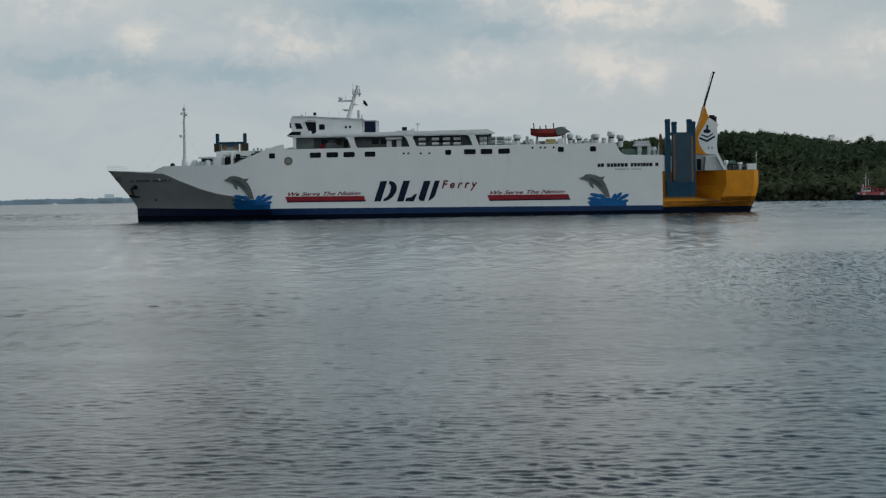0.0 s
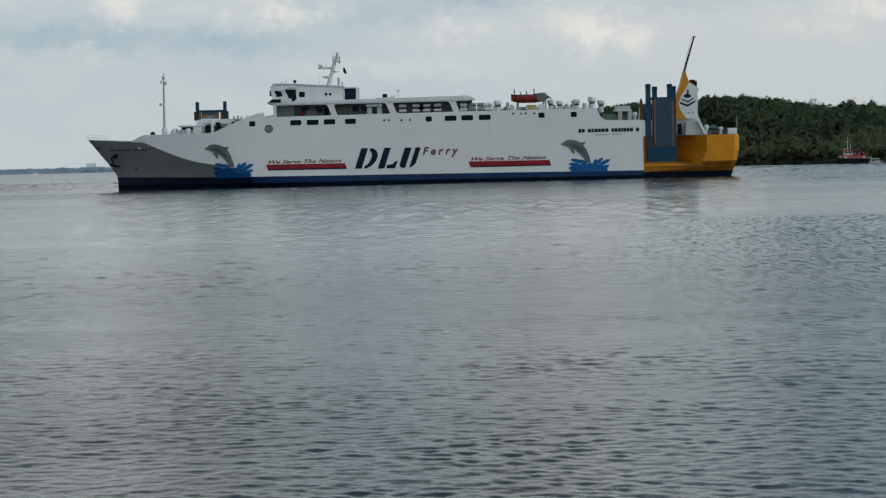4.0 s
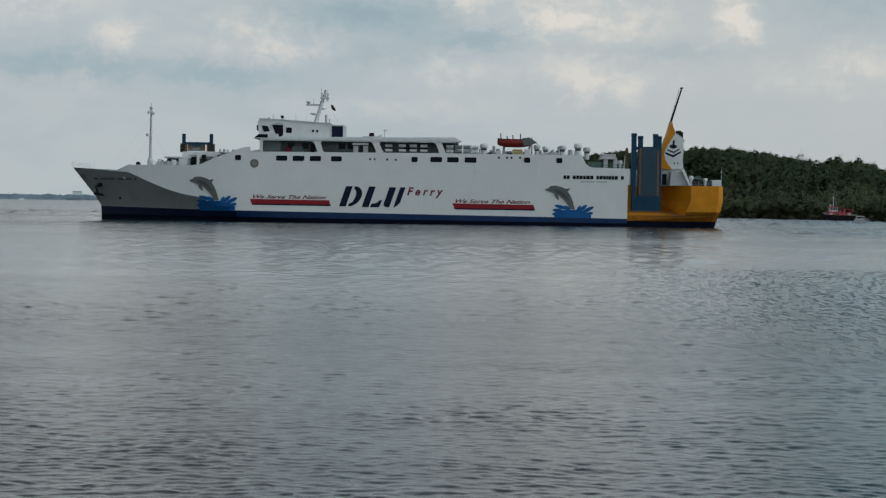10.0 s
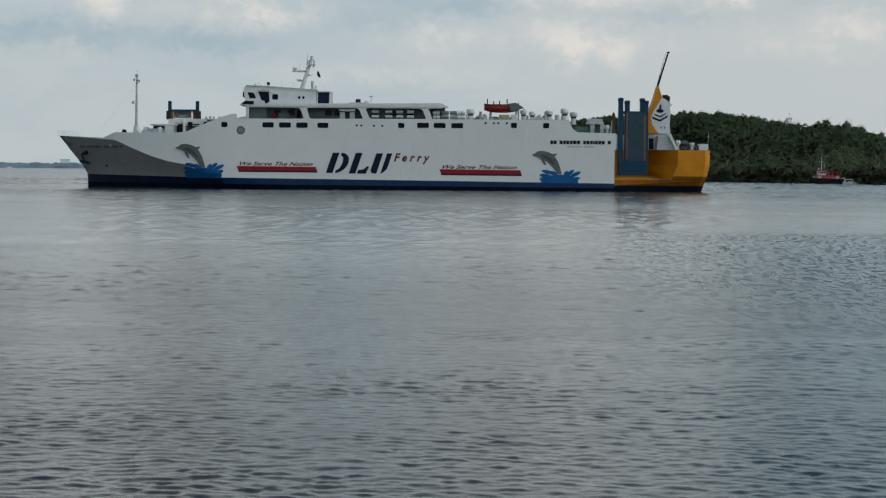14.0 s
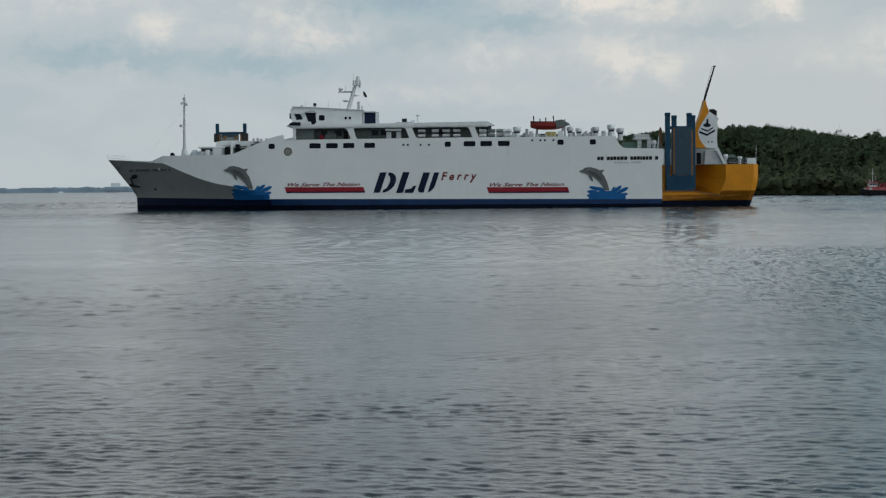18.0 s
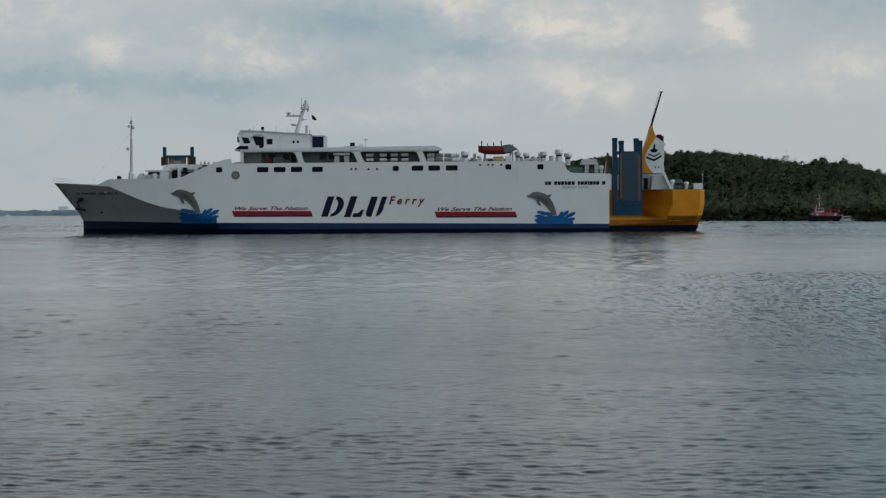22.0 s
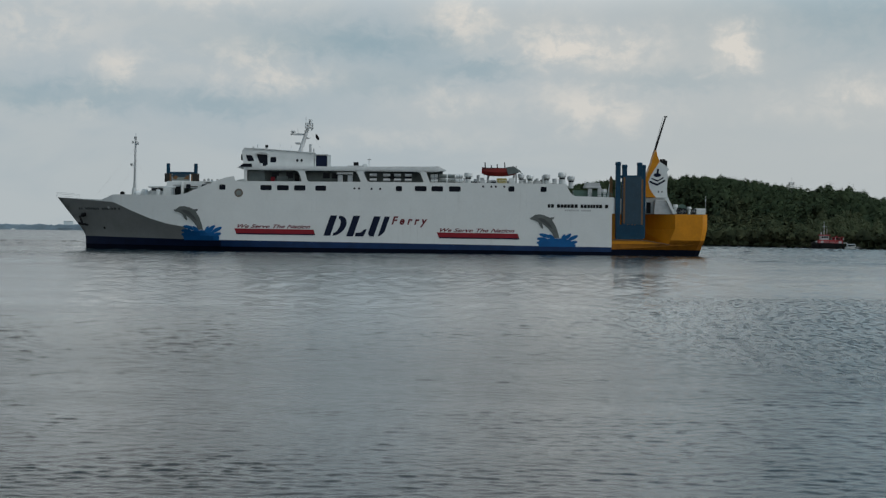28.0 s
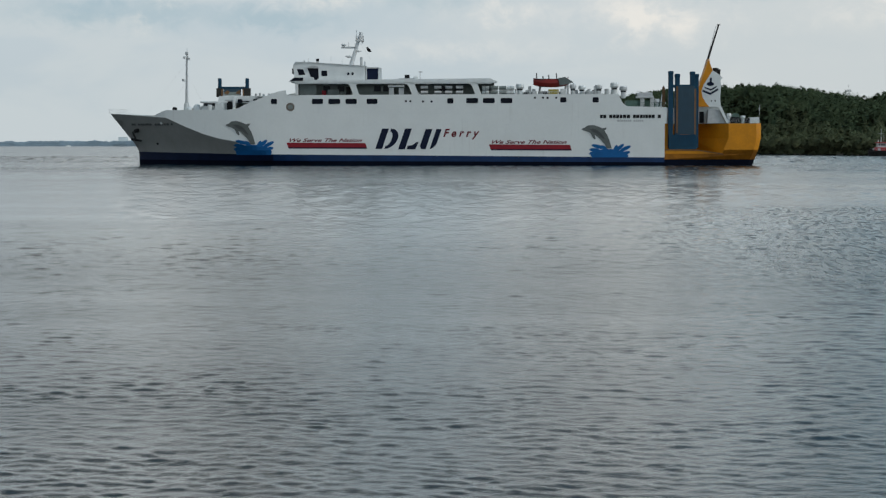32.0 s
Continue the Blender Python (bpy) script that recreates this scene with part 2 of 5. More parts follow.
def water_material():
    m = bpy.data.materials.new("river_water")
    m.use_nodes = True
    t = m.node_tree
    p = t.nodes["Principled BSDF"]
    co = t.nodes.new("ShaderNodeTexCoord").outputs["Object"]
    place = t.nodes.new("ShaderNodeNewGeometry").outputs["Position"]
    xx, off, _ = node(t, "ShaderNodeSeparateXYZ", Vector=place).outputs
    p.inputs["Base Color"].default_value = (0.009, 0.021, 0.027, 1)
    p.inputs["IOR"].default_value = 1.333
    # open water is roughened by wind; slicks lie in long bands
    slick = noise_at(t, place, 0.02, 4, 0.6, (0.25, 1.0, 1), 0.5)
    rough = calc(t, "ADD", ramp(t, off, 20.0, 150.0, 0.215, 0.14), ramp(t, off, 180.0, 330.0, 0.0, 0.06))
    rough = calc(t, "MULTIPLY", rough, ramp(t, slick, 0.36, 0.6, 0.8, 1.15))
    # cat's paws: fine dark patches of ripples
    windy = calc(t, "MULTIPLY", ramp(t, xx, 0.0, 28.0), calc(t, "MULTIPLY", ramp(t, off, 35.0, 85.0, 0.2, 1.0), ramp(t, off, 134.0, 142.0, 1.0, 0.0)))
    paw = ramp(t, noise_at(t, co, 3.2, 3, 0.6, (1, 0.2, 1), 0.2), 0.46, 0.6)
    rough = calc(t, "MULTIPLY_ADD", calc(t, "MULTIPLY", paw, windy), 0.2, rough)
    lap = ramp(t, noise_at(t, co, 0.5, 4, 0.6, (1, 0.14, 1), 0.4), 0.45, 0.62)
    rough = calc(t, "MULTIPLY_ADD", lap, ramp(t, off, 170.0, 320.0, 0.0, 0.06), rough)
    t.links.new(rough, p.inputs["Roughness"])
    small = noise_at(t, co, 6.5, 3, 0.55, (0.8, 1, 1), 0.3)
    high = calc(t, "MULTIPLY_ADD", calc(t, "MULTIPLY", windy, paw), 0.009, ramp(t, off, 40.0, 170.0, 0.012, 0.001))
    b = node(t, "ShaderNodeBump", Strength=1.0, Distance=1.0, Height=calc(t, "MULTIPLY_ADD", noise_at(t, co, 0.9, 2, 0.5, (0.6, 1, 1)), ramp(t, off, 398.0, 440.0, 0.0, 0.004), calc(t, "MULTIPLY", small, high)))
    t.links.new(b.outputs[0], p.inputs["Normal"])
    return m


WATER = water_material()


def leaf_material(name, dark, lite):
    m = bpy.data.materials.new(name)
    m.use_nodes = True
    t = m.node_tree
    p = t.nodes["Principled BSDF"]
    geo = t.nodes.new("ShaderNodeNewGeometry")
    each = geo.outputs["Random Per Island"]
    place = noise_at(t, geo.outputs["Position"], 0.13, 3, 0.6)
    f = calc(t, "MULTIPLY_ADD", each, 0.08, calc(t, "MULTIPLY", ramp(t, place, 0.35, 0.65), 0.78), clamp=True)
    t.links.new(blend(t, f, dark, lite), p.inputs["Base Color"])
    p.inputs["Roughness"].default_value = 0.8
    p.inputs["Specular IOR Level"].default_value = 0.15
    through_leaf = node(t, "ShaderNodeBsdfTranslucent", Color=blend(t, f, dark, lite))
    both = node(t, "ShaderNodeMixShader", i0=0.4, i1=p.outputs[0], i2=through_leaf.outputs[0])
    t.links.new(both.outputs[0], t.nodes["Material Output"].inputs["Surface"])
    return m


LEAF = leaf_material("forest_leaves", (0.054, 0.078, 0.040), (0.082, 0.112, 0.056))
# browner thicket and shore plants, also coloured lighter for the lit lower slope
LEAF3 = leaf_material("thicket_leaves", (0.104, 0.128, 0.068), (0.140, 0.160, 0.086))
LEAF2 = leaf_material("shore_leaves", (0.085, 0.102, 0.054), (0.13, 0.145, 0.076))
BARK = material("grey_bark", (0.10, 0.085, 0.07), 0.85, vary=0.3, scale=2)
DRIFT = material("bleached_wood", (0.30, 0.27, 0.22), 0.8, vary=0.3, scale=2)
STONE = material("bank_stone", (0.16, 0.15, 0.13), 0.85, vary=0.35, scale=1.2, bump=0.05)
SOIL = material("dark_forest_soil", (0.028, 0.030, 0.018), 0.9, vary=0.4, scale=0.2)
MUD = material("tidal_mud", (0.055, 0.048, 0.038), 0.8, vary=0.35, scale=0.5)
# distance haze is put into these two base colours
HAZE = material("hazy_far_trees", (0.135, 0.185, 0.22), 0.9, vary=0.25, scale=0.05)
HAZEW = material("hazy_far_walls", (0.50, 0.56, 0.58), 0.8, vary=0.1, scale=0.05)


# ---- building helpers ----
def part(name, bm, mat, parent=None, label="", smooth=False):
    me = bpy.data.meshes.new(name)
    bmesh.ops.recalc_face_normals(bm, faces=bm.faces)
    bm.to_mesh(me)
    bm.free()
    me.materials.append(mat)
    if smooth:
        me.polygons.foreach_set("use_smooth", [True] * len(me.polygons))
    ob = new(name, me)
    ob.parent = parent
    if label:
        tagged(ob, label)
    return ob


def box(bm, x0, x1, y0, y1, z0, z1, bevel=0.0):
    got = bmesh.ops.create_cube(bm, size=1.0)["verts"]
    for v in got:
        v.co = Vector((x0 + (v.co.x + 0.5) * (x1 - x0), y0 + (v.co.y + 0.5) * (y1 - y0), z0 + (v.co.z + 0.5) * (z1 - z0)))
    if bevel:
        bmesh.ops.bevel(bm, geom=list({e for v in got for e in v.link_edges}), offset=bevel, segments=2, affect="EDGES", profile=0.7)
    return bm


def cube(*a, **k):
    return box(bmesh.new(), *a, **k)


def tube(bm, a, b, r0, r1=None, n=8, cap=True):
    a, b = Vector(a), Vector(b)
    r1 = r0 if r1 is None else r1
    q = (b - a).to_track_quat("Z", "Y")
    rings = []
    for c, r in ((a, r0), (b, r1)):
        rings.append([bm.verts.new(c + q @ Vector((r * math.cos(6.28319 * i / n), r * math.sin(6.28319 * i / n), 0))) for i in range(n)])
    for i in range(n):
        bm.faces.new((rings[0][i], rings[0][(i + 1) % n], rings[1][(i + 1) % n], rings[1][i]))
    if cap:
        bm.faces.new(rings[0][::-1])
        bm.faces.new(rings[1])
    return bm


def rod(a, b, r0, r1=None, n=8):
    return tube(bmesh.new(), a, b, r0, r1, n)


def slabxz(bm, pts, y0, y1):
    """A plate: the outline (x, z) pushed from y0 to y1."""
    f = [bm.verts.new((x, y0, z)) for x, z in pts]
    g = [bm.verts.new((x, y1, z)) for x, z in pts]
    bm.faces.new(f)
    bm.faces.new(g[::-1])
    n = len(pts)
    for i in range(n):
        bm.faces.new((f[i], g[i], g[(i + 1) % n], f[(i + 1) % n]))
    return bm


def plate(pts, y0, y1):
    return slabxz(bmesh.new(), pts, y0, y1)


def slabxy(bm, pts, z0, z1):
    f = [bm.verts.new((x, y, z0)) for x, y in pts]
    g = [bm.verts.new((x, y, z1)) for x, y in pts]
    bm.faces.new(f[::-1])
    bm.faces.new(g)
    n = len(pts)
    for i in range(n):
        bm.faces.new((f[i], f[(i + 1) % n], g[(i + 1) % n], g[i]))
    return bm


def along(x, rows):
    return float(np.interp(x, [r[0] for r in rows], [r[1] for r in rows]))


def rounded(x0, x1, z0, z1, r, n=4):
    pts = []
    for cx, cz, a0 in ((x1 - r, z1 - r, 0), (x0 + r, z1 - r, 90), (x0 + r, z0 + r, 180), (x1 - r, z0 + r, 270)):
        for i in range(n + 1):
            a = radians(a0 + 90 * i / n)
            pts.append((cx + r * math.cos(a), cz + r * math.sin(a)))
    return pts


def disc(cx, cz, rx, rz, n=20):
    return [(cx + rx * math.cos(6.28319 * i / n), cz + rz * math.sin(6.28319 * i / n)) for i in range(n)]


def writing(text, x0, x1, z0, z1, y, mat, parent, label, lean=0.3, thick=0.02, bold=0.0):
    """Raised letters of the built-in font, fitted to a box on the ship's side, each letter a piece of its own."""
    cu = bpy.data.curves.new("lettering", "FONT")
    cu.body, cu.extrude, cu.shear, cu.offset, cu.resolution_u = text, 0.02, lean, bold, 3
    tmp = new("lettering", cu)
    me = bpy.data.meshes.new_from_object(tmp.evaluated_get(bpy.context.evaluated_depsgraph_get()))
    bpy.data.objects.remove(tmp)
    bm = bmesh.new()
    bm.from_mesh(me)
    bmesh.ops.remove_doubles(bm, verts=bm.verts, dist=1e-5)
    bm.verts.index_update()
    co = np.array([v.co for v in bm.verts])
    lo, hi = co.min(0), co.max(0)
    for v in bm.verts:
        q = v.co.copy()
        v.co = (x0 + (q.x - lo[0]) / (hi[0] - lo[0]) * (x1 - x0), y - (q.z - lo[2]) / (hi[2] - lo[2]) * thick, z0 + (q.y - lo[1]) / (hi[1] - lo[1]) * (z1 - z0))
    left = set(bm.verts)
    sign = None
    while left:
        pile, got = [left.pop()], []
        while pile:
            v = pile.pop()
            got.append(v)
            for e in v.link_edges:
                w = e.other_vert(v)
                if w in left:
                    left.discard(w)
                    pile.append(w)
        at = {v: i for i, v in enumerate(got)}
        faces = {f for v in got for f in v.link_faces}
        one = bpy.data.meshes.new("letter")
        one.from_pydata([v.co[:] for v in got], [], [[at[v] for v in f.verts] for f in faces])
        one.materials.append(mat)
        ob = new("lettering" if sign is None else "letter", one)
        ob.parent = parent if sign is None else sign
        if sign is None:
            sign = tagged(ob, label)
    bm.free()
    return sign


# ---- setting: water, sky, shores ----
APEX = -25.0  # the sheet's rays spread from here


def build_water():
    """One sheet to the horizon; before the viewer it carries real wind waves."""
    rng = np.random.default_rng(3)
    fan = np.radians(np.concatenate([np.linspace(-17.5, 17.5, 460), np.linspace(17.5, 342.5, 40)[1:-1]]))
    # rings: about as far apart as they look from the shore
    k = np.arange(1840)
    r = np.concatenate([[0.5, 15, 30, 38], 41 * (1 - k * 0.000155) ** -8.7, [790, 900, 1100, 1600, 3000, 4350]])
    step = np.gradient(r)
    rr, ff = np.meshgrid(r, fan, indexing="ij")
    x, y = rr * np.sin(ff), APEX + rr * np.cos(ff)
    ang = np.degrees(np.where(ff > math.pi, ff - 2 * math.pi, ff))
    cell = np.maximum(step[:, None], 0.8 * rr * radians(35 / 459))
    shown = np.clip((17.4 - np.abs(ang)) / 0.6, 0, 1) * np.clip((rr - 40) / 3, 0, 1) * np.clip((757 - rr) / 40, 0, 1)
    z, some, whole = np.zeros_like(x), np.zeros_like(x), 0.0
    waves = 110
    for i in range(waves):
        lam = 0.19 * (1.0 / 0.19) ** ((i + rng.random()) / waves)
        head = radians(-100) + rng.normal() * 0.65
        k = 2 * math.pi / lam
        slope = 0.088 * math.sqrt(2 / waves) * rng.uniform(0.6, 1.4) * (1.0 if lam < 0.42 else 0.48)
        amp = slope / k
        seen = np.clip((lam / cell - 1.7) / 1.8, 0, 1)
        some += (slope * seen) ** 2
        whole += slope ** 2
        z += amp * seen * np.sin(k * (x * math.cos(head) + y * math.sin(head)) + rng.uniform(0, 6.28))
    # gusts and lulls
    gust = 0.85 + 0.34 * np.sin(x * 0.11 + 1.3 * np.sin(y * 0.045)) * np.sin(y * 0.06 + 0.7 * np.sin(x * 0.07))
    soft_step = lambda v: 1 / (1 + np.exp(-np.clip(v, -30, 30)))
    edge = 140 + 3 * np.sin(x * 0.13) + 2 * np.sin(x * 0.37 + 1)
    gust += 0.1 * soft_step((x - 13) / 4) * soft_step((edge - y) / 2) * soft_step((y - 68) / 8)
    gust -= (0.1 + 0.35 * soft_step((x - 12) / 7)) * soft_step((y - edge) / (4 + 40 * soft_step((6 - x) / 7)))
    gust += 0.3 * soft_step((x - 6) / 5) * soft_step((y - 34) / 6) * soft_step((100 - y) / 10)
    gust += 0.3 * soft_step((y - 250) / 25)
    gust += 0.15 * np.exp(-((y - 28) / 20) ** 2) - 0.12 * np.exp(-(((x + 16) / 18) ** 2 + ((y - 125) / 50) ** 2))
    # ripples come in groups, with glassy water between
    group = np.zeros_like(x)
    for i in range(26):
        k, head = 2 * math.pi / rng.uniform(2.5, 9), rng.uniform(0, 2 * math.pi)
        group += math.sqrt(2 / 26) * np.sin(k * (0.6 * x * math.cos(head) + y * math.sin(head)) + rng.uniform(0, 6.28))
    gust *= np.clip(1.0 + 0.14 * group, 0.5, 1.6)
    z *= shown * gust * np.minimum(2.4, np.sqrt(whole / np.maximum(some, 1e-9)))
    # longer wavelets run in the open reach off the ship, lower in its lee
    lee = 1 - 0.5 * np.exp(-((y - 395) / 45) ** 2) * soft_step((x + 80) / 6) * soft_step((60 - x) / 6)
    lee -= 0.35 * np.exp(-((y - 350) / 80) ** 2) * soft_step((x - 18) / 4) * soft_step((46 - x) / 4)
    far, have = np.zeros_like(x), np.full_like(x, 3.0)
    longest = 3.2 + 4.0 * soft_step((y - 430) / 40)
    for i in range(64):
        lam = 1.1 * (7.0 / 1.1) ** rng.random()
        k, head = 2 * math.pi / lam, radians(-98) + rng.normal() * 0.8
        seen = np.clip((lam / cell - 1.6) / 1.5, 0, 1) * np.clip((longest - lam) / 0.6, 0, 1)
        have += seen ** 2
        far += seen / k * np.sin(k * (x * math.cos(head) + y * math.sin(head)) + rng.uniform(0, 6.28))
    reach = 0.7 * soft_step((y - 75) / 9) + 0.2 * soft_step((y - 165) / 22) + 0.6 * soft_step((y - 430) / 30)
    z += 0.06 * np.sqrt(2 / have) * far * reach * lee * shown
    # crests a little sharper than troughs
    z += 4.0 * z * z * shown
    # low swells left by the ship's wash
    for x0, y0, x1, y1, high, wide in ((54, 340, 101, 303, 0.3, 2.2), (60, 375, 105, 346, 0.16, 3.0), (64, 214, 86, 205, 0.12, 1.2), (-83, 407, -40, 393, 0.28, 1.4)):
        ux, uy = x1 - x0, y1 - y0
        span = math.hypot(ux, uy)
        s, d = ((x - x0) * ux + (y - y0) * uy) / span ** 2, ((y - y0) * ux - (x - x0) * uy) / span
        d = d + 1.2 * np.sin(s * 9.0) + 0.5 * np.sin(s * 31.0)
        z += high * np.exp(-(d / wide) ** 2) * np.clip(s / 0.25, 0, 1) * np.clip((1 - s) / 0.25, 0, 1) * (0.75 + 0.25 * np.sin(s * 40)) * shown
    nr, nc = x.shape
    me = bpy.data.meshes.new("water")
    me.vertices.add(nr * nc)
    me.vertices.foreach_set("co", np.stack([x, y, z], -1).astype(np.float32).ravel())
    i, j = np.meshgrid(np.arange(nr - 1), np.arange(nc), indexing="ij")
    q = np.stack([i * nc + j, i * nc + (j + 1) % nc, (i + 1) * nc + (j + 1) % nc, (i + 1) * nc + j], -1).reshape(-1, 4)[:, ::-1]
    me.loops.add(q.size)
    me.loops.foreach_set("vertex_index", q.astype(np.int32).ravel())
    me.polygons.add(len(q))
    me.polygons.foreach_set("loop_start", np.arange(0, q.size, 4, dtype=np.int32))
    me.update(calc_edges=True)
    me.polygons.foreach_set("use_smooth", np.ones(len(q), dtype=bool))
    me.materials.append(WATER)
    return tagged(new("water", me), "grey river water with small wind ripples", "water", kind="structure")


def build_backdrop():
    m = bpy.data.materials.new("cloud_backdrop")
    m.use_nodes = True
    t = m.node_tree
    t.nodes.remove(t.nodes["Principled BSDF"])
    gr = t.nodes.new("ShaderNodeGroup")
    gr.node_tree = SKY
    t.links.new(t.nodes.new("ShaderNodeTexCoord").outputs["Object"], gr.inputs[0])
    em = t.nodes.new("ShaderNodeEmission")
    t.links.new(gr.outputs[0], em.inputs["Color"])
    t.links.new(em.outputs[0], t.nodes["Material Output"].inputs["Surface"])
    bm = bmesh.new()
    prev = None
    for e in (-1, 2, 5, 8, 11, 14):
        r = 4400
        ring = [bm.verts.new((r * math.cos(6.28319 * i / 96), r * math.sin(6.28319 * i / 96), r * math.tan(radians(e)))) for i in range(96)]
        if prev:
            for i in range(96):
                bm.faces.new((prev[i], prev[(i + 1) % 96], ring[(i + 1) % 96], ring[i]))
        prev = ring
    b = part("backdrop", bm, m)
    b.location = (0, 0, EYE[2])
    return tagged(b, "low bank of grey and cream clouds in a pale sky", "sky", kind="structure")


# heading, distance of the shore, height of the tree tops on the crest
HILL = [(-8, 1400, 7), (-6, 1350, 8), (0, 1120, 14), (3, 1010, 31), (5.3, 920, 35.5), (6.6, 870, 33.5), (7.9, 830, 34), (8.85, 800, 34.5), (10.1, 775, 30.8),
        (11.1, 752, 28), (11.6, 740, 25.0), (12.4, 722, 26.0), (13.2, 708, 25.5), (13.7, 700, 22.0), (14.9, 672, 18.5), (15.5, 662, 18), (18, 600, 18), (26, 480, 22), (45, 380, 24)]


def shore_r(az):
    return float(np.interp(az, [h[0] for h in HILL], [h[1] for h in HILL]))


def ground_z(az, u):
    """Height of the hill u metres behind the shore."""
    top = float(np.interp(az, [h[0] for h in HILL], [h[2] for h in HILL])) - 8.0
    k = min(1.0, max(0.0, u / 115.0))
    return -0.6 + 1.4 * min(1, max(0, u / 4.0)) + max(0.5, top) * (k * k * (3 - 2 * k)) - max(0, u - 140) * 0.12


def polar(az, r, z):
    return Vector((r * math.sin(radians(az)), r * math.cos(radians(az)), z))


def build_hill():
    bm = bmesh.new()
    us = (-6, 0, 3, 8, 18, 32, 50, 70, 95, 120, 145, 200)
    prev = None
    for i in range(107):
        az = -8 + 0.5 * i
        row = [bm.verts.new(polar(az, shore_r(az) + u, max(-1.5, ground_z(az, u) + (noise.noise((az * 2, u * 0.05, 0)) if u > 0 else 0)))) for u in us]
        if prev:
            for j in range(len(us) - 1):
                bm.faces.new((prev[j], prev[j + 1], row[j + 1], row[j]))
        prev = row
    return tagged(part("ground", bm, SOIL, smooth=True), "dark wooded hillside soil along the river bank", "hillside", kind="structure")


def crown_tris(rng, c, rx, rz, n, size):
    """Leaf clumps: bent leaf pairs scattered over an uneven crown."""
    d = rng.normal(size=(n, 3))
    d /= np.linalg.norm(d, axis=1)[:, None]
    lobes = rng.normal(size=(5, 3))
    lobes /= np.linalg.norm(lobes, axis=1)[:, None]
    swell = 0.72 + 0.35 * np.clip((d @ lobes.T).max(1), 0, 1) ** 3
    rad = swell * rng.uniform(0.55, 1.0, n) ** 0.5
    p = np.array(c) + d * rad[:, None] * np.array((rx, rx, rz))
    face = d + 0.2 * rng.normal(size=(n, 3))
    a = np.cross(face, rng.normal(size=(n, 3)))
    a /= np.linalg.norm(a, axis=1)[:, None] + 1e-6
    b = np.cross(a, face)
    b /= np.linalg.norm(b, axis=1)[:, None] + 1e-6
    s = size * rng.uniform(0.6, 1.3, n)[:, None]
    v_out = d * 0.46 + 0.12 * rng.normal(size=(n, 3)) + np.array((0, -0.25, 0.6))
    v = np.stack([p - a * s - b * s * 0.5, p + a * s * 0.2 - b * s * 0.75, p + a * s + b * s * 0.1, p + b * s * 0.8 - a * s * 0.1], 1)
    # a few broad sprays fill the inside of the crown
    m = max(8, n // 3)
    d, s = d[:m], 0.24 * min(rx, rz)
    a = np.cross(d, rng.normal(size=(m, 3)))
    a /= np.linalg.norm(a, axis=1)[:, None] + 1e-6
    b = np.cross(a, d)
    p = np.array(c) + d * rng.uniform(0.58, 0.74, (m, 1)) * np.array((rx, rx, rz))
    w = np.stack([p - a * s - b * s * 0.6, p + a * s * 0.3 - b * s * 0.9, p + a * s + b * s * 0.3, p + b * s - a * s * 0.2], 1)
    out = np.concatenate([np.repeat(v_out, 4, 0), np.repeat(d * 0.46 + np.array((0, -0.25, 0.6)), 4, 0)])
    return np.hstack([np.concatenate([v[:, ::-1].reshape(-1, 3), w[:, ::-1].reshape(-1, 3)]), out])


def leaf_object(name, both, mat, parent=None):
    verts, out = both[:, :3], both[:, 3:]
    n = len(verts) // 4
    me = bpy.data.meshes.new(name)
    me.vertices.add(len(verts))
    me.vertices.foreach_set("co", np.asarray(verts, dtype=np.float32).ravel())
    me.loops.add(4 * n)
    me.loops.foreach_set("vertex_index", np.arange(4 * n, dtype=np.int32))
    me.polygons.add(n)
    me.polygons.foreach_set("loop_start", np.arange(0, 4 * n, 4, dtype=np.int32))
    me.update(calc_edges=True)
    out = out / (np.linalg.norm(out, axis=1)[:, None] + 1e-6)
    me.attributes.new("custom_normal", "FLOAT_VECTOR", "POINT").data.foreach_set("vector", np.ascontiguousarray(out, dtype=np.float32).ravel())
    me.materials.append(mat)
    ob = new(name, me)
    ob.parent = parent
    return ob


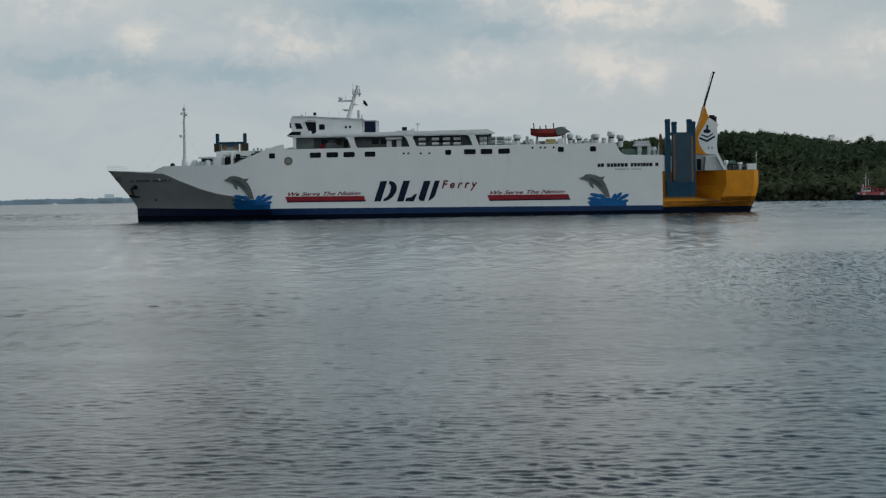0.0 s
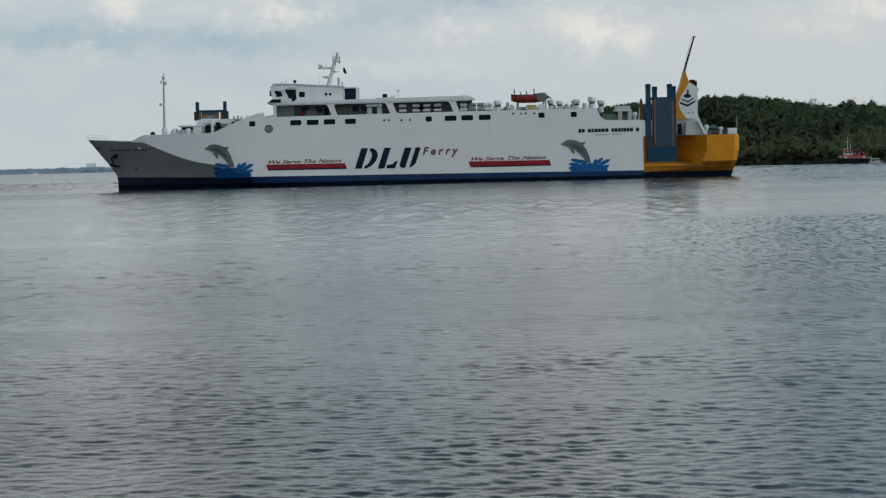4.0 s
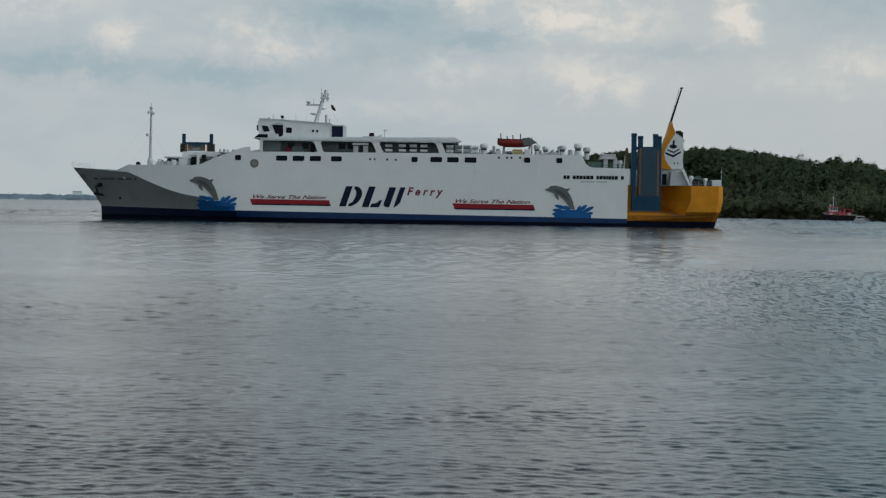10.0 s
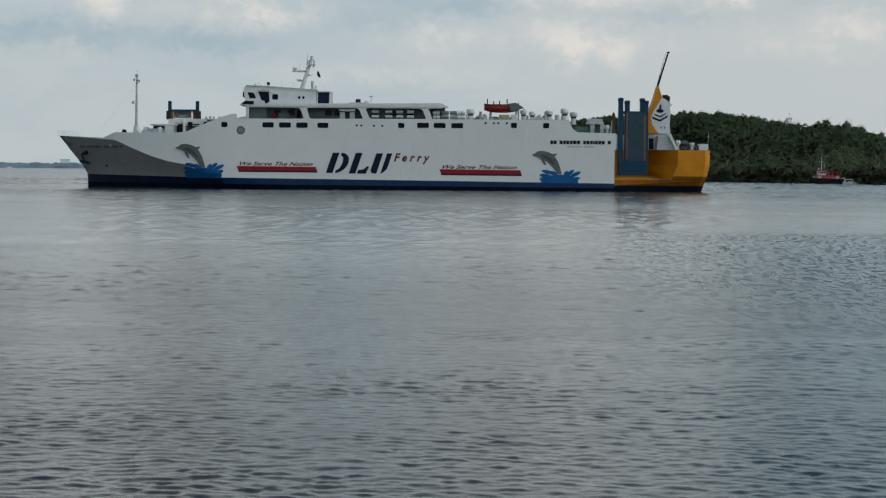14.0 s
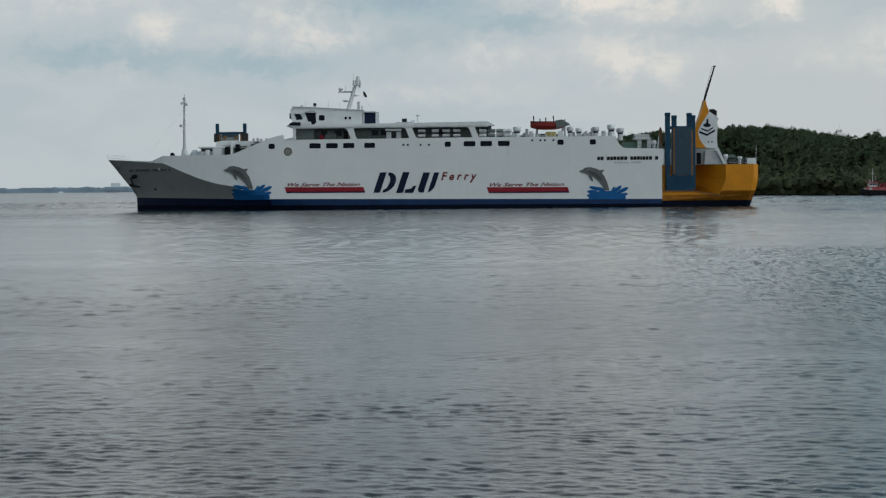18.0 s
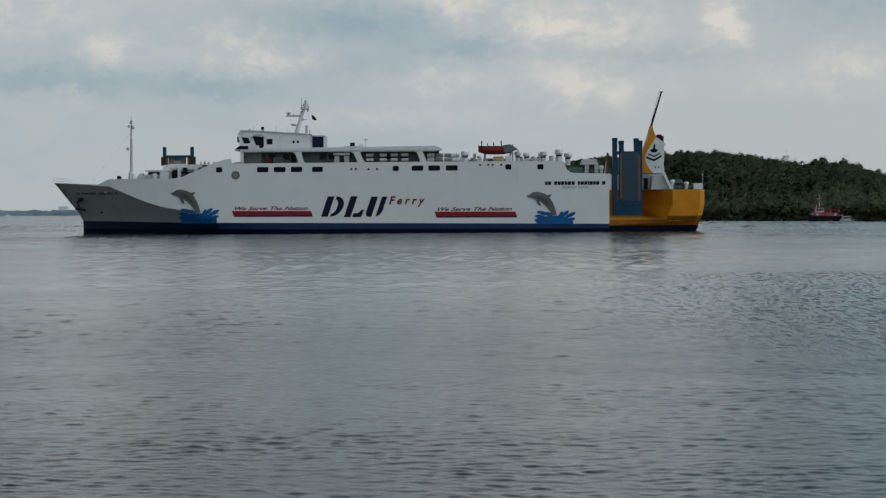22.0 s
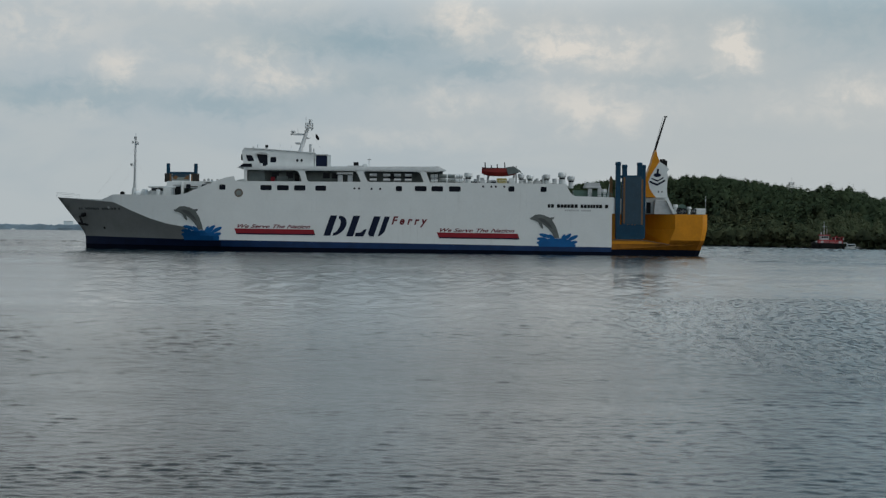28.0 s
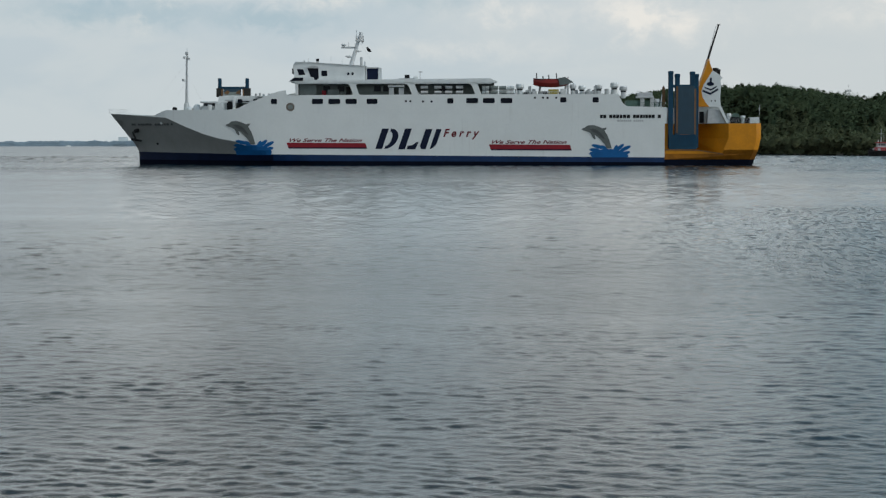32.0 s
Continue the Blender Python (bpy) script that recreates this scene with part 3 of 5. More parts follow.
def build_woods():
    rng = np.random.default_rng(5)
    out, low = [], []
    for _ in range(2350):
        pick = rng.random()
        az = rng.uniform(6.3, 16.4) if pick < 0.81 else rng.uniform(16.4, 18.5) if pick < 0.84 else rng.uniform(4.0, 6.3) if pick < 0.94 else rng.uniform(-5.5, 4.0)
        u = 6 + 128 * rng.random() ** 0.9
        r = shore_r(az) + u
        g = ground_z(az, u)
        h = rng.uniform(5.2, 8.6) * (1 if rng.random() < 0.9 else 1.3)
        w = rng.uniform(1.9, 4.0)
        near = 1.0 if az > 4 else 0.5
        front = u < 48 + 14 * math.sin(az * 2.1) + 9 * math.sin(az * 5.3)
        if front:
            w *= 0.68
        (low if front else out).append(crown_tris(rng, polar(az, r, g + h * 0.55), w, h * 0.52, int(205 * near), 0.215 / near ** 0.5))
    for _ in range(80):
        az = rng.uniform(4.0, 17.5)
        u = rng.uniform(85, 128)
        h = rng.uniform(7.5, 10.0)
        out.append(crown_tris(rng, polar(az, shore_r(az) + u, ground_z(az, u) + h * 0.62), rng.uniform(1.8, 3.2), h * 0.36, 170, 0.36))
    # bushes that hang over the bank
    for _ in range(300):
        az, u, h = rng.uniform(6.3, 16.5), rng.uniform(-4.0, 5), rng.uniform(1.4, 3.2)
        low.append(crown_tris(rng, polar(az, shore_r(az) + u, max(0.2, ground_z(az, u)) + h * 0.45), rng.uniform(1.4, 2.6), h * 0.5, 70, 0.27))
    # undergrowth that closes the gaps between the crowns
    for _ in range(420):
        az = rng.uniform(6.3, 16.5)
        u = rng.uniform(4, 125)
        c = np.array(polar(az, shore_r(az) + u, ground_z(az, u)))
        m = 60
        p = c + rng.normal(size=(m, 3)) * (7.0, 7.0, 0.5) + (0, 0, 2.2)
        p[:, 2] += 0.19 * (p @ (math.sin(radians(az)), math.cos(radians(az)), 0) - shore_r(az) - u)
        face = np.array((-0.5 * math.sin(radians(az)), -0.5 * math.cos(radians(az)), 0.85)) + 0.3 * rng.normal(size=(m, 3))
        a = np.cross(face, rng.normal(size=(m, 3)))
        a /= np.linalg.norm(a, axis=1)[:, None]
        b = np.cross(a, face)
        b /= np.linalg.norm(b, axis=1)[:, None]
        s = rng.uniform(0.5, 1.0, m)[:, None]
        v = np.stack([p - a * s - b * s * 0.5, p + a * s * 0.2 - b * s * 0.75, p + a * s + b * s * 0.1, p + b * s * 0.8 - a * s * 0.1], 1)
        (low if u < 50 else out).append(np.hstack([v.reshape(-1, 3), np.repeat(face, 4, 0)]))
    ob = leaf_object("woods", np.concatenate(out), LEAF)
    ob2 = leaf_object("thicket", np.concatenate(low), LEAF3)
    tagged(ob2, "brownish green mangrove thicket on the lower slope", "thicket", kind="stuff")
    return tagged(ob, "dense dark green broadleaf forest covering the hill", "forest", kind="stuff")


def tree_thing(seed, h, w):
    rng = np.random.default_rng(seed)
    root = tagged(new("tree"), "bushy green mangrove tree at the water's edge", "tree", "trees along the shore")
    bm = bmesh.new()
    tube(bm, (0, 0, -0.8), (0.2, 0, h * 0.5), 0.22, 0.12, 7)
    for i in range(5):
        a = 1.3 * i + rng.uniform(0, 0.6)
        tube(bm, (0.1, 0, h * (0.2 + 0.06 * i)), (math.cos(a) * w * 0.6, math.sin(a) * w * 0.6, h * rng.uniform(0.5, 0.75)), 0.09, 0.03, 5)
    part("trunk", bm, BARK, root)
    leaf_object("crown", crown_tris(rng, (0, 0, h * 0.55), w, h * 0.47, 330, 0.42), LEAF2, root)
    return root


def build_shore_trees():
    rng = np.random.default_rng(11)
    kinds = [(21, 6.5, 2.6), (22, 8.0, 3.2), (23, 5.0, 2.5), (24, 7.2, 2.4)]
    firsts = {}
    az = 6.2
    while az < 18.2:
        k = kinds[rng.integers(4)]
        u = rng.uniform(0.5, 5.0)
        m = Matrix.Translation(polar(az, shore_r(az) + u, max(0.1, ground_z(az, u)))) @ Matrix.Rotation(rng.uniform(0, 6.28), 4, "Z")
        if k in firsts:
            copy_thing(firsts[k], m)
        else:
            firsts[k] = tree_thing(*k)
            firsts[k].matrix_basis = m
        az += rng.uniform(0.12, 0.24)


def build_bank_clutter():
    """Bleached logs and stones on the mud at the foot of the wood."""
    rng = random.Random(8)
    for i in range(26):
        az = 6.8 + 10.4 * (i + rng.random()) / 26
        base = polar(az, shore_r(az) + rng.uniform(-1.0, 1.5), 0.25)
        if rng.random() < 0.6:
            ob = tagged(new("driftwood_log"), "bleached driftwood log lying on the muddy bank", "log", "logs on the bank")
            a, w = rng.uniform(-0.5, 0.5), rng.uniform(1.2, 3.2)
            bm = bmesh.new()
            tube(bm, (-w, 0, 0), (w, 0, 0.5), 0.28, 0.16, 7)
            tube(bm, (0.2, 0, 0.2), (0.8, 0.3, 1.2), 0.10, 0.04, 5)
            part("log", bm, DRIFT, ob)
            ob.matrix_basis = Matrix.Translation(base) @ Matrix.Rotation(a, 4, "Z")
        else:
            ob = tagged(new("boulder"), "grey boulder at the foot of the wooded bank", "rock", "rocks on the bank")
            bm = bmesh.new()
            bmesh.ops.create_icosphere(bm, subdivisions=2, radius=1.0)
            r = rng.uniform(0.6, 1.3)
            for v in bm.verts:
                v.co = Vector((v.co.x * r * 1.4, v.co.y * r, v.co.z * r * 0.7)) * (1 + 0.25 * noise.noise(v.co * 1.7 + Vector((i, 0, 0))))
            part("stone", bm, STONE, ob)
            ob.matrix_basis = Matrix.Translation(base)


def build_far_shore():
    rng = np.random.default_rng(7)
    bm = bmesh.new()
    prev = None
    for i in range(471):
        az = -40 + 0.075 * i
        h = 8.0 + 4.0 * (0.5 + 0.5 * noise.noise((az * 0.5, 3.1, 0))) + 3.0 * noise.noise((az * 3.0, 0, 0)) + 2.6 * noise.noise((az * 8.0, 5, 0))
        row = [bm.verts.new(polar(az, 3500, -0.5)), bm.verts.new(polar(az, 3502, 1.0)), bm.verts.new(polar(az, 3506, h * 0.8)),
               bm.verts.new(polar(az, 3515, h)), bm.verts.new(polar(az, 3560, h)), bm.verts.new(polar(az, 3600, -0.5))]
        if prev:
            for j in range(5):
                bm.faces.new((prev[j], prev[j + 1], row[j + 1], row[j]))
        prev = row
    s = tagged(part("backdrop", bm, HAZE), "low hazy blue-green tree line on the far shore", "far shore", kind="structure")
    return s


# ---- the ferry: x runs aft from midships, y away from the port side, z up from the waterline ----
STEM = [(-1.5, -68.0), (3.0, -68.1), (4.6, -68.9), (6.8, -70.7), (11.7, -74.6)]
KNUCKLE = [(-74.6, 11.7), (-60.6, 10.7), (-56.6, 8.9), (-52.1, 7.1), (-48.3, 6.0), (-44.1, 5.3), (-36, 2.6), (80, 1.7)]
TOP = [(-74.6, 11.72), (-63.5, 11.2), (-60.8, 12.4), (-44.8, 12.4), (-38.0, 15.3), (-34.6, 16.5), (-33.1, 16.7), (-32.9, 15.6), (9.4, 15.8), (40.7, 15.8),
       (41.0, 15.0), (41.5, 14.0), (42.1, 13.4), (42.8, 13.1), (50.9, 12.9)]
BOOT = [(-72.3, 3.1), (-66.0, 3.0), (-44.0, 2.55), (14.2, 2.1), (72.3, 1.6)]
HALF = 11.0


def half_breadth(x, z):
    k = min(1.0, max(0.0, (z - 0.0) / max(2.7, along(x, KNUCKLE))))
    # upright above the knuckle
    u = min(1.0, max(0.0, (x - along(min(z, along(x, KNUCKLE)), STEM)) / (50 - 17 * k)))
    return HALF * math.sin(1.5708 * u) ** 0.8


def stations(x0, x1):
    base = [-74.6, -73, -71, -69.5, -68, -66.5, -65, -63.5, -62, -60.7, -58.5, -56.5, -54.5, -52, -50, -48.2, -46, -44.1, -42, -40, -38, -36, -34.6, -33.1, -32.9, -30, -26, -22, -18,
            -10, 0, 9.4, 20, 30, 40.7, 41.0, 41.5, 42.1, 42.8, 46, 50.9]
    return [x for x in base if x0 <= x <= x1]


def shell(x0, x1, low, high, levels):
    """Both sides of the plating between two heights that vary along the ship."""
    bm = bmesh.new()
    for side in (-1, 1):
        prev = None
        for x in stations(x0, x1):
            lo, hi = low(x), max(high(x), low(x) + 0.01)
            row = []
            for j in range(levels + 1):
                z = lo + (hi - lo) * j / levels
                xx = max(x, along(z, STEM))
                row.append(bm.verts.new((xx, side * half_breadth(xx, z), z)))
            if prev:
                for j in range(levels):
                    bm.faces.new((prev[j], row[j], row[j + 1], prev[j + 1]))
            prev = row
    bmesh.ops.remove_doubles(bm, verts=bm.verts, dist=0.004)
    return bm


def thicken(ob, t):
    m = ob.modifiers.new("thickness", "SOLIDIFY")
    m.thickness, m.offset = t, -1
    return ob


def deck_strip(bm, x0, x1, z, inset=0.05):
    prev = None
    for x in stations(x0, x1):
        b = half_breadth(x, z) - inset
        row = [bm.verts.new((x, -b, z)), bm.verts.new((x, b, z))]
        if prev:
            bm.faces.new((prev[0], row[0], row[1], prev[1]))
        prev = row


def rail(bm, pts, h=1.05, gap=1.6, r=0.035):
    for a, b in zip(pts, pts[1:]):
        a, b = Vector(a), Vector(b)
        n = max(1, round((b - a).length / gap))
        for i in range(n + 1):
            q = a.lerp(b, i / n)
            tube(bm, q, q + Vector((0, 0, h)), r, n=4, cap=False)
        for k in (0.35, 0.68, 1.0):
            up = Vector((0, 0, h * k))
            tube(bm, a + up, b + up, r, n=4, cap=False)
    return bm


PORT = -HALF  # the side that is seen


def paint(name, pts, mat, ship, label="", proud=0.03, y=None):
    y = PORT if y is None else y
    return part(name, plate(pts, y - proud, y + 0.04), mat, ship, label)


def wrap(ob, proud):
    """Lay a flat painting on the curved plating of the bow."""
    bm = bmesh.new()
    bm.from_mesh(ob.data)
    ys = [v.co.y for v in bm.verts]
    mid = 0.5 * (min(ys) + max(ys))
    for axis, lo, hi in ((0, -50, -33), (2, 1, 12)):
        for k in range(lo, hi):
            way = [0, 0, 0]
            way[axis] = 1
            spot = [0, 0, 0]
            spot[axis] = k + 0.37
            bmesh.ops.bisect_plane(bm, geom=bm.verts[:] + bm.edges[:] + bm.faces[:], plane_co=spot, plane_no=way)
    for v in bm.verts:
        v.co.y = -half_breadth(v.co.x, v.co.z) + (-proud if v.co.y < mid else 0.06)
    bm.to_mesh(ob.data)
    bm.free()


def build_hull(ship):
    bottom = lambda x: -1.5
    boot = lambda x: along(x, BOOT)
    knuckle = lambda x: along(x, KNUCKLE) if x <= -44.1 else boot(x)
    top = lambda x: along(x, TOP)
    wet = lambda x: 0.42 * along(x, BOOT)
    part("boot_topping", shell(-74.6, 50.9, bottom, wet, 3), NAVY, ship, "wet dark navy plating at the waterline", smooth=True)
    part("bow_band", shell(-74.6, -36.0, wet, boot, 2), BOWNAVY, ship, "navy band round the bow", smooth=True)
    part("blue_band", shell(-36.0, 50.9, wet, boot, 2), BAND, ship, "dark blue band above the waterline", smooth=True)
    part("bow_plating", shell(-74.6, -44.1, boot, knuckle, 8), GREY, ship, "grey flared bow plating, flare shade partly painted in", smooth=True)
    thicken(part("side_plating", shell(-74.6, 50.9, knuckle, top, 6), WHITE, ship, "weathered white hull side", smooth=False), 0.15)
    bm = bmesh.new()
    deck_strip(bm, -72.0, -60.7, 10.5)
    deck_strip(bm, -62, -38, 12.1)
    deck_strip(bm, -40, 40.7, 15.3)
    deck_strip(bm, 40.7, 50.9, 12.2)
    part("deck", bm, DECK, ship, "green-grey steel deck")
    part("bulkhead", cube(-45, -44.8, -10.2, 10.2, 12.1, 15.3), WHITE2, ship)
    part("bulkhead", cube(40.5, 40.7, -10.8, 10.8, 12.2, 15.3), WHITE2, ship)
    # plate seams and fenders
    for z in (9.0, 11.6):
        part("plate_seam", cube(-34, 50.8, PORT - 0.012, PORT + 0.01, z, z + 0.05), WHITE2, ship)


# the quarter tucks in below its knuckle: height, half breadth
TUCK = [(-1.5, 9.0), (1.35, 9.3), (2.6, 10.3), (3.6, 10.97)]


def build_stern(ship):
    edge = [(-1.5, 70.2), (0.2, 70.9), (2.7, 71.5), (6.0, 72.3), (9.3, 72.3)]
    # lower hull below the ramp shelf
    for z0, z1, mat, nm in ((-1.5, 1.35, NAVY, "boot_topping"), (1.35, 2.6, STERNSHADE, "stern_plating")):
        bm = bmesh.new()
        lo, hi = along(z0, edge), along(z1, edge)
        a, b = along(z0, TUCK), along(z1, TUCK)
        ring0 = [bm.verts.new(p) for p in ((50.9, -11, z0), (lo - 1.2, -a, z0), (lo, 1.4 - a, z0), (lo, a - 1.4, z0), (lo - 1.2, a, z0), (50.9, 11, z0))]
        ring1 = [bm.verts.new(p) for p in ((50.9, -11, z1), (hi - 1.2, -b, z1), (hi, 1.4 - b, z1), (hi, b - 1.4, z1), (hi - 1.2, b, z1), (50.9, 11, z1))]
        bm.faces.new(ring0[::-1])
        bm.faces.new(ring1)
        for i in range(6):
            bm.faces.new((ring0[i], ring0[(i + 1) % 6], ring1[(i + 1) % 6], ring1[i]))
        part(nm, bm, mat, ship)
    # shelf that the ramp stands on, sloping down aft
    part("ramp_shelf", plate([(50.9, 2.6), (63.8, 2.6), (58.4, 3.5), (50.9, 3.6)], -10.98, 0.1), YELLOW, ship, "yellow ledge under the folded ramp")
    # dark strip stands in for the shadow gap along the ledge
    part("ledge_shade_strip", plate([(51.0, 3.6), (58.4, 3.5), (63.9, 2.62), (63.9, 2.42), (58.4, 3.28), (51.0, 3.38)], -11.12, -10.9), RUST, ship, "dark strip painted in for the shadow line of the ledge")
    # recess wall, slanting wall and quarter
    bm = bmesh.new()
    slabxy(bm, [(50.9, 0.0), (57.9, 0.0), (65.0, -10.99), (71.1, -10.99), (72.3, -9.6), (72.3, 9.6), (71.1, 11), (50.9, 11)], 6.0, 9.3)
    part("stern_plating", bm, YELLOW, ship, "orange-yellow slab-sided stern")
    bm = bmesh.new()
    f = [bm.verts.new((x, y, 2.6)) for x, y in ((50.9, 0.0), (57.9, 0.0), (63.7, -10.6), (70.4, -10.3), (71.5, -9.0), (71.5, 9.0), (70.4, 10.3), (50.9, 11))]
    g = [bm.verts.new((x, y, 6.0)) for x, y in ((50.9, 0.0), (57.9, 0.0), (65.0, -10.99), (71.1, -10.99), (72.3, -9.6), (72.3, 9.6), (71.1, 11), (50.9, 11))]
    for i in (0, 6, 7):
        bm.faces.new((f[i], f[(i + 1) % 8], g[(i + 1) % 8], g[i]))
    # the quarter rises upright from its knuckle
    knuckle = [bm.verts.new((x, y, 3.5)) for x, y in ((63.9, -10.98), (70.6, -10.98), (71.75, -9.6), (71.75, 9.6), (70.6, 11))]
    for i in range(4):
        bm.faces.new((knuckle[i], knuckle[i + 1], g[i + 3], g[i + 2]))
    bm.faces.new((f[1], f[2], knuckle[0], g[2], g[1]))
    part("stern_plating", bm, YELLOW, ship)
    bm = bmesh.new()
    f = [bm.verts.new((x, y, 2.6)) for x, y in ((63.7, -10.6), (70.4, -10.3), (71.5, -9.0), (71.5, 9.0), (70.4, 10.3))]
    g = [bm.verts.new((x, y, 3.5)) for x, y in ((63.9, -10.98), (70.6, -10.98), (71.75, -9.6), (71.75, 9.6), (70.6, 11))]
    for i in range(4):
        bm.faces.new((f[i], f[i + 1], g[i + 1], g[i]))
    part("stern_plating", bm, STERNSHADE, ship, "grimy yellow plating, shade under the stern knuckle painted in")
    part("hull_frame", cube(50.9, 51.85, -9.3, -2.0, 3.6, 9.3), YELLOW, ship)
    part("hull_frame", cube(50.9, 51.3, -10.97, -2.0, 9.4, 12.9), WHITE2, ship)
    bm = bmesh.new()
    slabxy(bm, [(51.3, 0.1), (57.9, 0.1), (65.0, -10.8), (71.0, -10.8), (72.1, -9.5), (72.1, 9.5), (71.0, 10.8), (51.3, 10.8)], 9.3, 9.36)
    part("deck", bm, DECK, ship)
    part("aft_house", cube(44, 57.5, 0.3, 8, 9.36, 12.9), WHITE2, ship)


def build_ramp(ship):
    """The folded stern ramp in its recess, with its hoisting towers."""
    for x0, x1, z1 in ((51.8, 52.85, 20.9), (53.25, 54.3, 20.3), (56.6, 57.65, 20.8), (57.65, 58.45, 20.3)):
        tower = part("ramp_tower", cube(x0, x1, -9.9, -8.6, 3.9, z1 - 0.5, bevel=0.06), RAMPBLUE, ship, "dark blue ramp hoisting tower")
        part("tower_head", cube(x0 - 0.08, x1 + 0.08, -10.0, -8.5, z1 - 0.8, z1, bevel=0.3), RAMPBLUE, tower)
    ramp_ob = part("ramp", cube(53.9, 57.5, -10.1, -9.2, 6.9, 17.6, bevel=0.05), PANELBLUE, ship, "slate blue folded loading ramp")
    for z in (8.6, 13.2):
        part("ramp_beam", cube(53.95, 57.45, -10.14, -10.05, z, z + 0.14), PANELBLUE, ramp_ob)
    for x in (54.8, 55.7, 56.6):
        part("ramp_beam", cube(x, x + 0.12, -10.15, -10.05, 7.0, 17.5), PANELBLUE, ramp_ob)
    part("cross_beam", cube(52.03, 58.27, -9.8, -8.9, 17.2, 17.9), RAMPBLUE, ship)
    part("rusty_guide", cube(53.5, 53.9, -10.05, -9.4, 7.2, 17.5), RUST, ship, "rust-brown guide rail")
    part("rusty_guide", cube(57.52, 57.9, -10.0, -9.4, 6.9, 17.0), RUST, ship)
    flap = part("ramp_flap", cube(51.95, 58.05, -10.2, -8.7, 3.6, 6.86, bevel=0.05), RAMPBLUE, ship, "dark blue ribbed ramp flap")
    for i in range(7):
        x = 53.0 + 0.7 * i
        part("rib", cube(x, x + 0.2, -10.27, -10.15, 4.6, 6.8), RAMPBLUE, flap)
    part("ramp_post", plate([(50.5, 12.9), (51.3, 12.9), (51.2, 17.2), (50.9, 17.8), (50.6, 17.3)], -8.2, -7.6), RUST, ship, "rusty brown hinge post")
    part("ramp_post", plate([(50.0, 12.9), (50.5, 12.9), (50.55, 16.0)], -8.2, -7.6), WHITE2, ship)


def build_funnel(ship):
    y0, y1 = -6.0, -2.0
    split = [(62.0, 21.2), (61.0, 19.6), (60.0, 18.0), (59.5, 16.6), (59.8, 15.2), (60.5, 14.0), (61.3, 13.1)]
    part("funnel_fin", plate([(61.0, 23.8), (60.2, 21.0), (59.2, 18.3), (58.6, 16.9), (58.7, 14.5), (59.0, 13.1)] + split[::-1], y0, y1), YELLOW, ship, "orange-yellow funnel fin")
    body = part("funnel", plate(split + [(63.9, 13.1), (63.7, 15.0), (63.9, 17.5), (63.75, 19.0), (64.2, 19.5), (63.4, 20.3)], y0, y1), WHITE2, ship, "white funnel casing with dark mark")
    part("exhaust_pipe", rod((62.9, -4.0, 19.8), (62.9, -4.0, 21.8), 0.65, n=14), BLACK, ship, "sooty black exhaust pipe")
    part("exhaust_pipe", rod((63.5, -4.4, 19.4), (63.6, -4.4, 21.5), 0.35, n=12), BLACK, ship)
    # dark mark: plain shapes
    for pts in ([(59.75, 16.45), (61.5, 15.7), (63.25, 16.75), (63.25, 17.2), (61.5, 16.2), (59.75, 16.9)], [(60.2, 17.25), (61.6, 16.65), (62.9, 17.45), (62.9, 17.75), (61.6, 17.0), (60.2, 17.55)],
                disc(61.5, 18.15, 0.85, 0.45, 14), [(61.3, 18.3), (61.75, 18.3), (61.85, 19.6), (61.4, 19.5)]):
        part("mark", plate(pts, y0 - 0.03, y0 + 0.02), LETTER, body)
    for x in (61.8, 62.6):
        part("mark", plate(disc(x, 14.4, 0.16, 0.22, 8), y0 - 0.03, y0 + 0.02), BLACK, body)
    part("casing", plate([(58.3, 9.36), (58.3, 13.1), (64.3, 13.1), (64.3, 9.36)], -5.2, -1.8), WHITE2, ship, "white engine casing")
    part("casing_door", cube(59.2, 60.2, -5.26, -5.15, 9.5, 12.0), BLACK, ship)
    part("winch_house", plate([(60.6, 9.36), (60.9, 12.4), (63.6, 12.4), (65.2, 9.36)], -8.2, -5.4), STEEL, ship, "grey winch house")
    part("side_brace", plate([(63.2, 12.6), (63.9, 12.6), (65.4, 9.4), (64.8, 9.4)], -8.7, -8.3), WHITE2, ship)
    # radio boom on the fin
    part("signal_boom", rod((61.1, -4, 23.6), (63.5, -4, 31.5), 0.24, 0.17), BLACK, ship, "slanted dark signal mast")
    part("boom_head", cube(63.1, 63.8, -4.2, -3.8, 31.3, 31.55), BLACK, ship)
    part("boom_stay", rod((62.9, -4, 31.2), (60.6, -4, 22.5), 0.05), STEEL, ship)
    part("boom_stay", rod((61.4, -4, 24.0), (61.9, -4, 21.4), 0.05), YELLOW, ship)
    # aft deck gear
    part("vent", mushroom(65.4, -8.0, 9.36, 2.2, 0.42), WHITE2, ship, "white mushroom vent")
    part("vent", mushroom(68.5, -8.0, 9.36, 1.7, 0.45), WHITE2, ship)
    for x, r in ((66.3, 0.75), (67.2, 0.7), (69.6, 0.6)):
        part("winch_drum", rod((x, -8.6, 9.36 + r), (x, -7.0, 9.36 + r), r, n=14), BLACK, ship, "dark mooring winch drum")
    part("winch_drum", rod((67.0, -7.5, 10.6), (67.0, -6.6, 10.6), 1.0, n=14), GREENP, ship)
    part("deck_box", cube(70.0, 72.0, -9.0, -6.0, 9.36, 10.7, bevel=0.04), WHITE2, ship, "white deck box at the stern")
    part("flagstaff", rod((72.1, -8, 9.36), (72.2, -8, 13.5), 0.05), STEEL, ship)
    part("stern_lamp", cube(72.0, 72.25, -8.12, -7.88, 12.4, 12.75), STEEL, ship)
